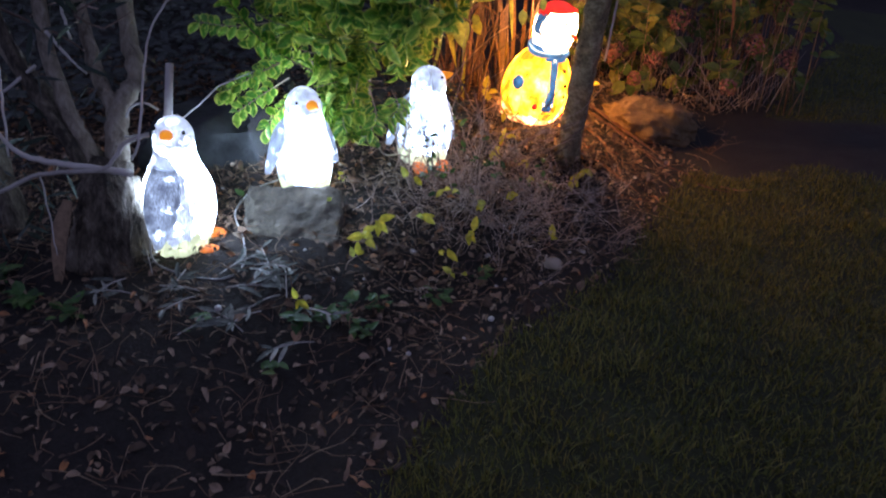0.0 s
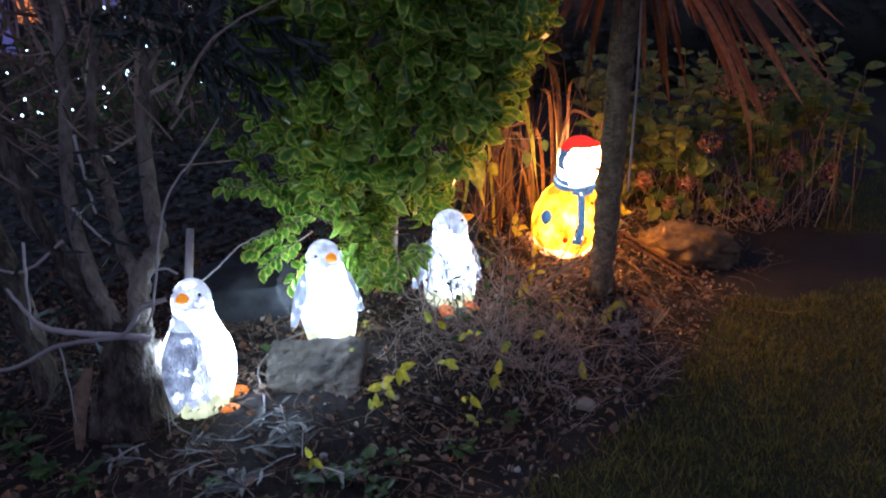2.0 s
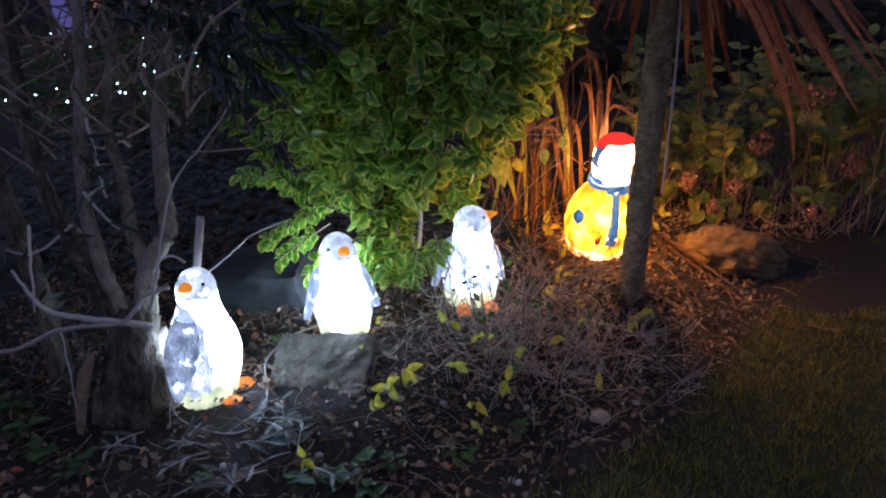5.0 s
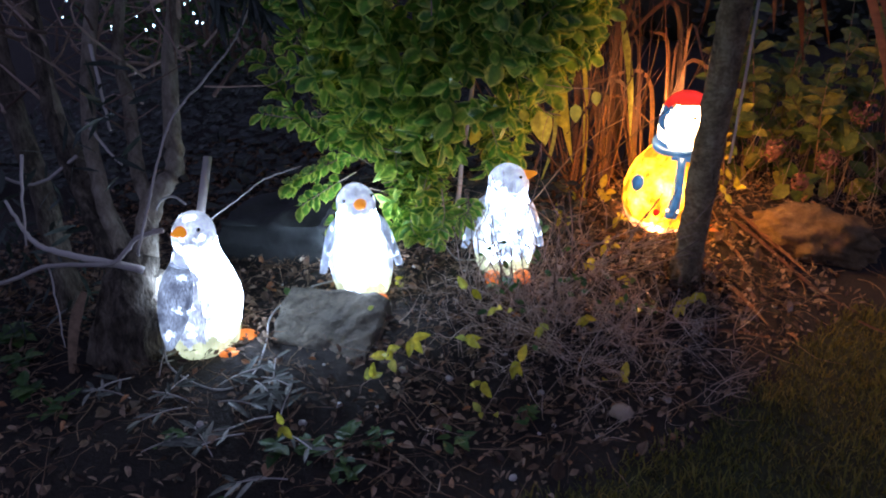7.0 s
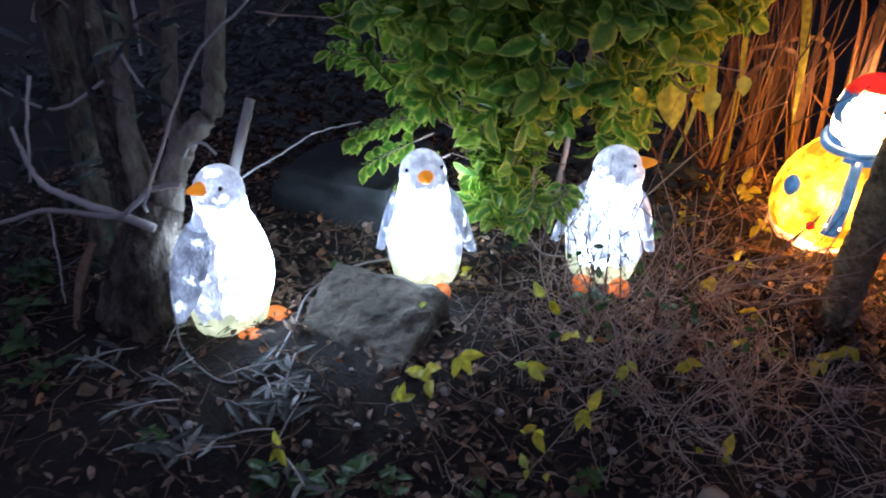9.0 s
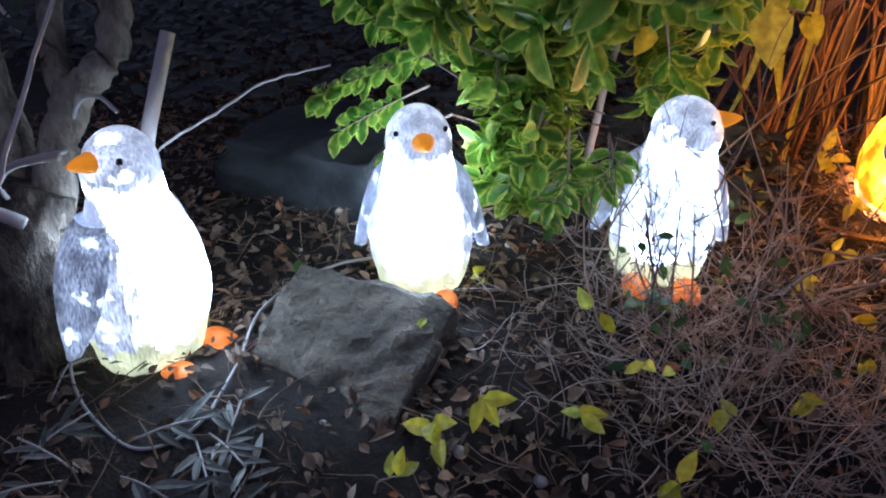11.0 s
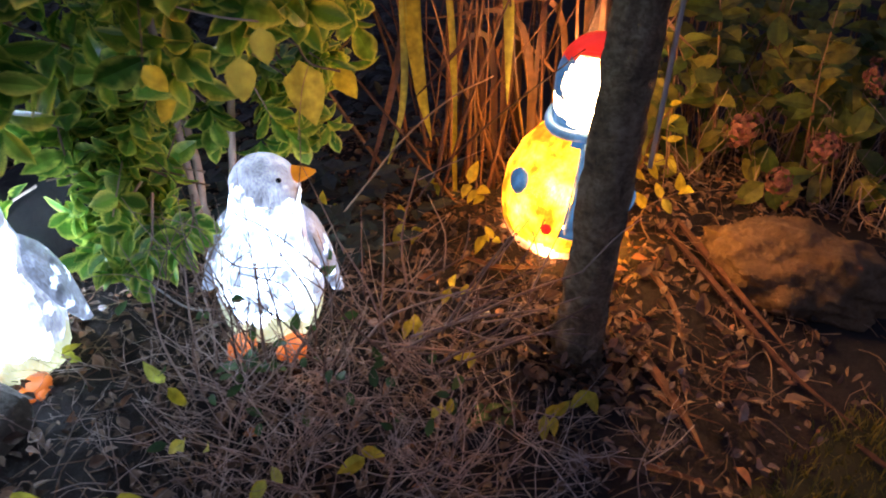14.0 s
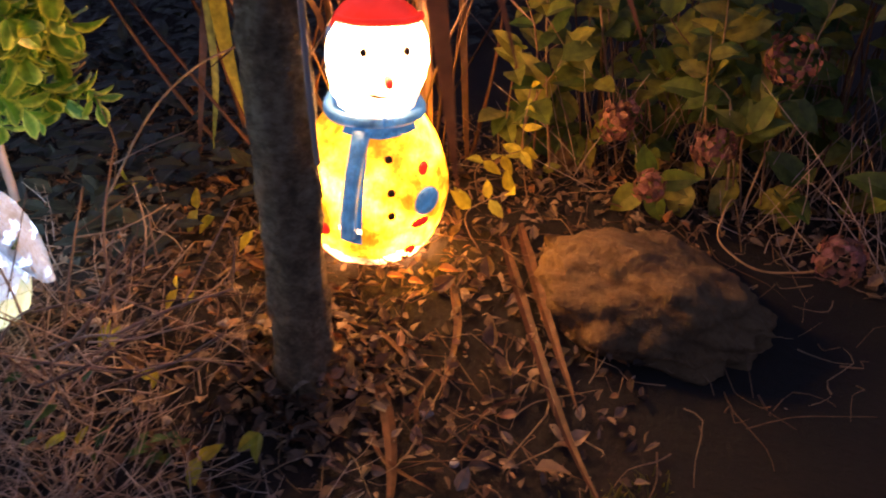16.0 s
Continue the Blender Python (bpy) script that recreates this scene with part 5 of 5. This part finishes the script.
# ---- distance: fairy lights, added dark hedge, house ----
def far_things():
    leaf = leaf_shape(0.45, 0.8, 0.12, 0.2, 3)
    # near-black leaf: the unlit distance is put into its colour
    night_leaf = leaf_mat("night_leaf", [(0.0, (0.008, 0.013, 0.010)), (0.6, (0.018, 0.026, 0.018)), (1.0, (0.045, 0.055, 0.038))], None, 0.6, 0.05)
    # hedge added to keep the brighter sky out of view
    root = thing("hedge", "added dark hedge hiding the sky at the garden's back", "hedge", (0.5, 5.6, 0.0))
    s = Soup()
    tube(s, [(x, 6.1 + 0.1 * math.sin(x), 0.6) for x in np.linspace(-1.2, 9.0, 30)], [0.65] * 30, 10, 0, 0.3)
    tube(s, [(x, 6.2 + 0.1 * math.sin(x), 1.6) for x in np.linspace(-1.2, 9.0, 30)], [0.65] * 30, 10, 0, 0.3)
    part_from("core", s, night_leaf, root)
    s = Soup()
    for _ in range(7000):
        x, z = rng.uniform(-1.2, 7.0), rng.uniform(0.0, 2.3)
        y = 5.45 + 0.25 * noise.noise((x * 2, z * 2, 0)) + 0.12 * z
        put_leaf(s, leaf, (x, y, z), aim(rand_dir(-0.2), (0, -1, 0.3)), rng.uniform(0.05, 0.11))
    part_from("leaves", s, night_leaf, root, kind="stuff", smooth=False)
    # low ivy behind the bed, the night's dark put into its leaf colour
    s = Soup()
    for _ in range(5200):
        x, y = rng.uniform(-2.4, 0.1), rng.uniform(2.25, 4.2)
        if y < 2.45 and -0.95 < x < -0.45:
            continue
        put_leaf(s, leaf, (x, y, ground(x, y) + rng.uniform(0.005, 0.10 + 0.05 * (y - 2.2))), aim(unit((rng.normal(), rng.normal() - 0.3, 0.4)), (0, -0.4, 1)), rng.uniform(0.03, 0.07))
    ob = link_mesh("ground_cover", s.mesh("ground_cover"), night_leaf)
    tagged(ob, "low evergreen ground cover behind the bed, darkened for night", "ground cover", kind="stuff")
    # bare tree that carries the high lights
    root = thing("bare_tree", "thin bare tree hung with small lights", "tree", (-2.1, 4.4, 0.0))
    for k in range(26):
        s = Soup()
        b = np.array((-2.1 + rng.normal(0, 0.35), 4.45 + rng.normal(0, 0.06), 0.0))
        t = np.array((b[0] + rng.normal(0, 0.35), 4.4 + rng.normal(0, 0.1), rng.uniform(1.2, 2.1)))
        c = curve_path([b, (b + t) / 2 + rng.normal(0, 0.08, 3), t], 6, 0.01)
        tube(s, c, np.linspace(0.018, 0.005, len(c)), 6)
        part_from("stem", s, TWIG, root)
    root = thing("lit_shrub", "dark shrub hung with white fairy lights", "shrub", (-2.2, 4.3, 0.0))
    s = Soup()
    for _ in range(2600):
        d = unit(rng.normal(0, 1, 3)) * rng.uniform(0.5, 1.0)
        p = np.array((-2.25, 4.45, 0.42)) + d * np.array((1.15, 0.4, 0.45))
        if p[2] > 0.02:
            put_leaf(s, leaf, p, aim(rand_dir(-0.1), rand_dir()), rng.uniform(0.03, 0.07))
    part_from("leaves", s, WEED, root, kind="stuff", smooth=False)
    s = Soup()
    for k in range(9):
        x = -3.2 + 0.24 * k
        tube(s, curve_path([(x, 4.5, 0.0), (x + 0.1, 4.45, 0.4), (x + rng.normal(0, 0.15), 4.4, 0.8)], 3), 0.012, 6)
    part_from("stem_clump", s, TWIG, root, kind="stuff")
    bulb_mat = plain_mat("white_led", (0.9, 0.95, 1), 0.3, (0.50, 0.78, 1.0), 5.0)
    warm = plain_mat("warm_led", (1, 0.95, 0.9), 0.3, (1.0, 0.90, 0.86), 3.5)

    def string(label, pts, mat, r, step):
        rt = thing("string_lights", label, "fairy lights", tuple(pts[0]))
        c = curve_path(pts, 12)
        q = Soup()
        tube(q, c, 0.003, 4)
        part_from("wire", q, DARKLEAF, rt)
        bm_ = Soup()
        blob(bm_, (0, 0, 0), (r, r, r * 1.3), 0, 8, 6)
        me_ = bm_.mesh("bulb")
        me_.materials.append(mat)
        for i in range(0, len(c), step):
            ob_ = new("bulb", me_)
            ob_.parent = rt
            ob_.matrix_parent_inverse = Matrix.Translation(rt.location).inverted()
            ob_.location = c[i] + rng.normal(0, 0.05, 3)
            k = rng.uniform(0.7, 1.25)
            ob_.scale = (k, k, k)

    string("white fairy lights strung along a dark shrub", [(-3.3, 3.95, 0.62), (-2.75, 3.95, 0.66), (-2.35, 3.9, 0.70), (-2.2, 3.95, 0.45), (-1.95, 3.95, 0.60), (-1.6, 4.0, 0.72), (-1.45, 4.0, 0.55)], bulb_mat, 0.0050, 3)
    string("white fairy lights strung along a dark shrub", [(-3.2, 3.95, 0.42), (-2.6, 3.95, 0.50), (-2.3, 3.9, 0.42), (-2.05, 3.95, 0.48), (-1.9, 3.95, 0.80)], bulb_mat, 0.0048, 4)
    string("warm white fairy lights hung high in bare twigs", [(-2.9, 4.3, 1.62), (-2.5, 4.35, 1.36), (-2.1, 4.4, 1.28), (-1.72, 4.45, 1.30), (-1.5, 4.4, 1.2)], warm, 0.0075, 7)
    string("warm white fairy lights hung high in bare twigs", [(-2.4, 4.2, 1.2), (-2.0, 4.2, 1.02), (-1.7, 4.2, 1.1), (-1.45, 4.3, 1.0)], warm, 0.0055, 6)
    string("white fairy lights tangled in bare twigs", [(-2.070, 4.250, 1.277), (-2.012, 4.250, 0.993), (-1.871, 4.250, 0.934), (-1.759, 4.250, 0.813), (-1.800, 4.250, 0.687), (-1.629, 4.250, 0.593), (-1.455, 4.250, 0.515)], bulb_mat, 0.0050, 6)
    string("white fairy lights tangled in bare twigs", [(-2.020, 4.300, 1.317), (-1.819, 4.300, 1.314), (-1.694, 4.300, 1.272), (-1.471, 4.300, 1.318), (-1.471, 4.300, 1.221), (-1.427, 4.300, 1.095), (-1.574, 4.300, 0.920)], warm, 0.0060, 7)
    string("white fairy lights strung along a dark shrub", [(-2.921, 4.100, 0.414), (-2.731, 4.100, 0.452), (-2.471, 4.100, 0.648), (-2.257, 4.100, 0.680), (-2.239, 4.100, 0.451), (-1.942, 4.100, 0.560), (-1.767, 4.100, 0.596)], bulb_mat, 0.0050, 6)
    string("small white lights far behind the palm", [(0.35, 5.32, 0.86), (0.6, 5.34, 0.84), (0.75, 5.36, 0.98)], warm, 0.007, 6)
    # house
    root = thing("house", "dark house with violet and orange lit windows", "house", (-3.5, 9.4, 0.0))
    brick = rough_mat("dark_render", [(0.3, (0.025, 0.022, 0.028)), (0.7, (0.06, 0.055, 0.06))], 2, 30, 0.9, 0.4)
    roof = rough_mat("roof_slate", [(0.3, (0.03, 0.03, 0.035)), (0.7, (0.08, 0.08, 0.09))], 3, 30, 0.7, 0.4)

    def slab(name, lo, hi, mat, label="", under=None):
        bm = bmesh.new()
        bmesh.ops.create_cube(bm, size=1, matrix=Matrix.LocRotScale(Vector([(a + b) / 2 for a, b in zip(lo, hi)]), None, Vector([b - a for a, b in zip(lo, hi)])))
        bmesh.ops.bevel(bm, geom=list(bm.edges), offset=0.01, segments=1, affect="EDGES")
        m_ = bpy.data.meshes.new(name)
        bm.to_mesh(m_)
        bm.free()
        ob_ = link_mesh(name, m_, mat, under or root, label)
        if not under:
            ob_.matrix_parent_inverse = Matrix.Translation(root.location).inverted()
        return ob_

    slab("wall", (-9, 9.5, -0.1), (0.0, 9.9, 3.0), brick)
    slab("roof", (-9.3, 9.2, 3.0), (0.3, 12, 3.25), roof)
    violet = plain_mat("violet_window", (0.1, 0.1, 0.3), 0.2, (0.17, 0.16, 0.55), 0.2)
    orange = plain_mat("orange_window", (0.5, 0.2, 0.1), 0.4, (1.0, 0.27, 0.07), 0.45)
    frame_mat = plain_mat("window_frame", (0.05, 0.05, 0.07), 0.5)
    for x0, x1, z0, z1, m in ((-6.25, -5.80, 0.25, 1.45, violet), (-5.68, -5.42, 0.62, 1.05, orange), (-6.0, -5.6, 1.75, 2.5, orange), (-4.95, -4.1, 1.35, 2.0, violet), (-4.75, -4.40, 0.75, 1.15, violet)):
        win = slab("window", (x0 - 0.05, 9.46, z0 - 0.05), (x1 + 0.05, 9.52, z1 + 0.05), frame_mat)
        slab("window_pane", (x0, 9.42, z0), (x1, 9.455, z1), m, "lit window pane", win)
        for k in (1, 2):
            zc = z0 + (z1 - z0) * k / 3
            slab("glazing_bar", (x0, 9.40, zc - 0.012), (x1, 9.418, zc + 0.012), frame_mat, "", win)


far_things()
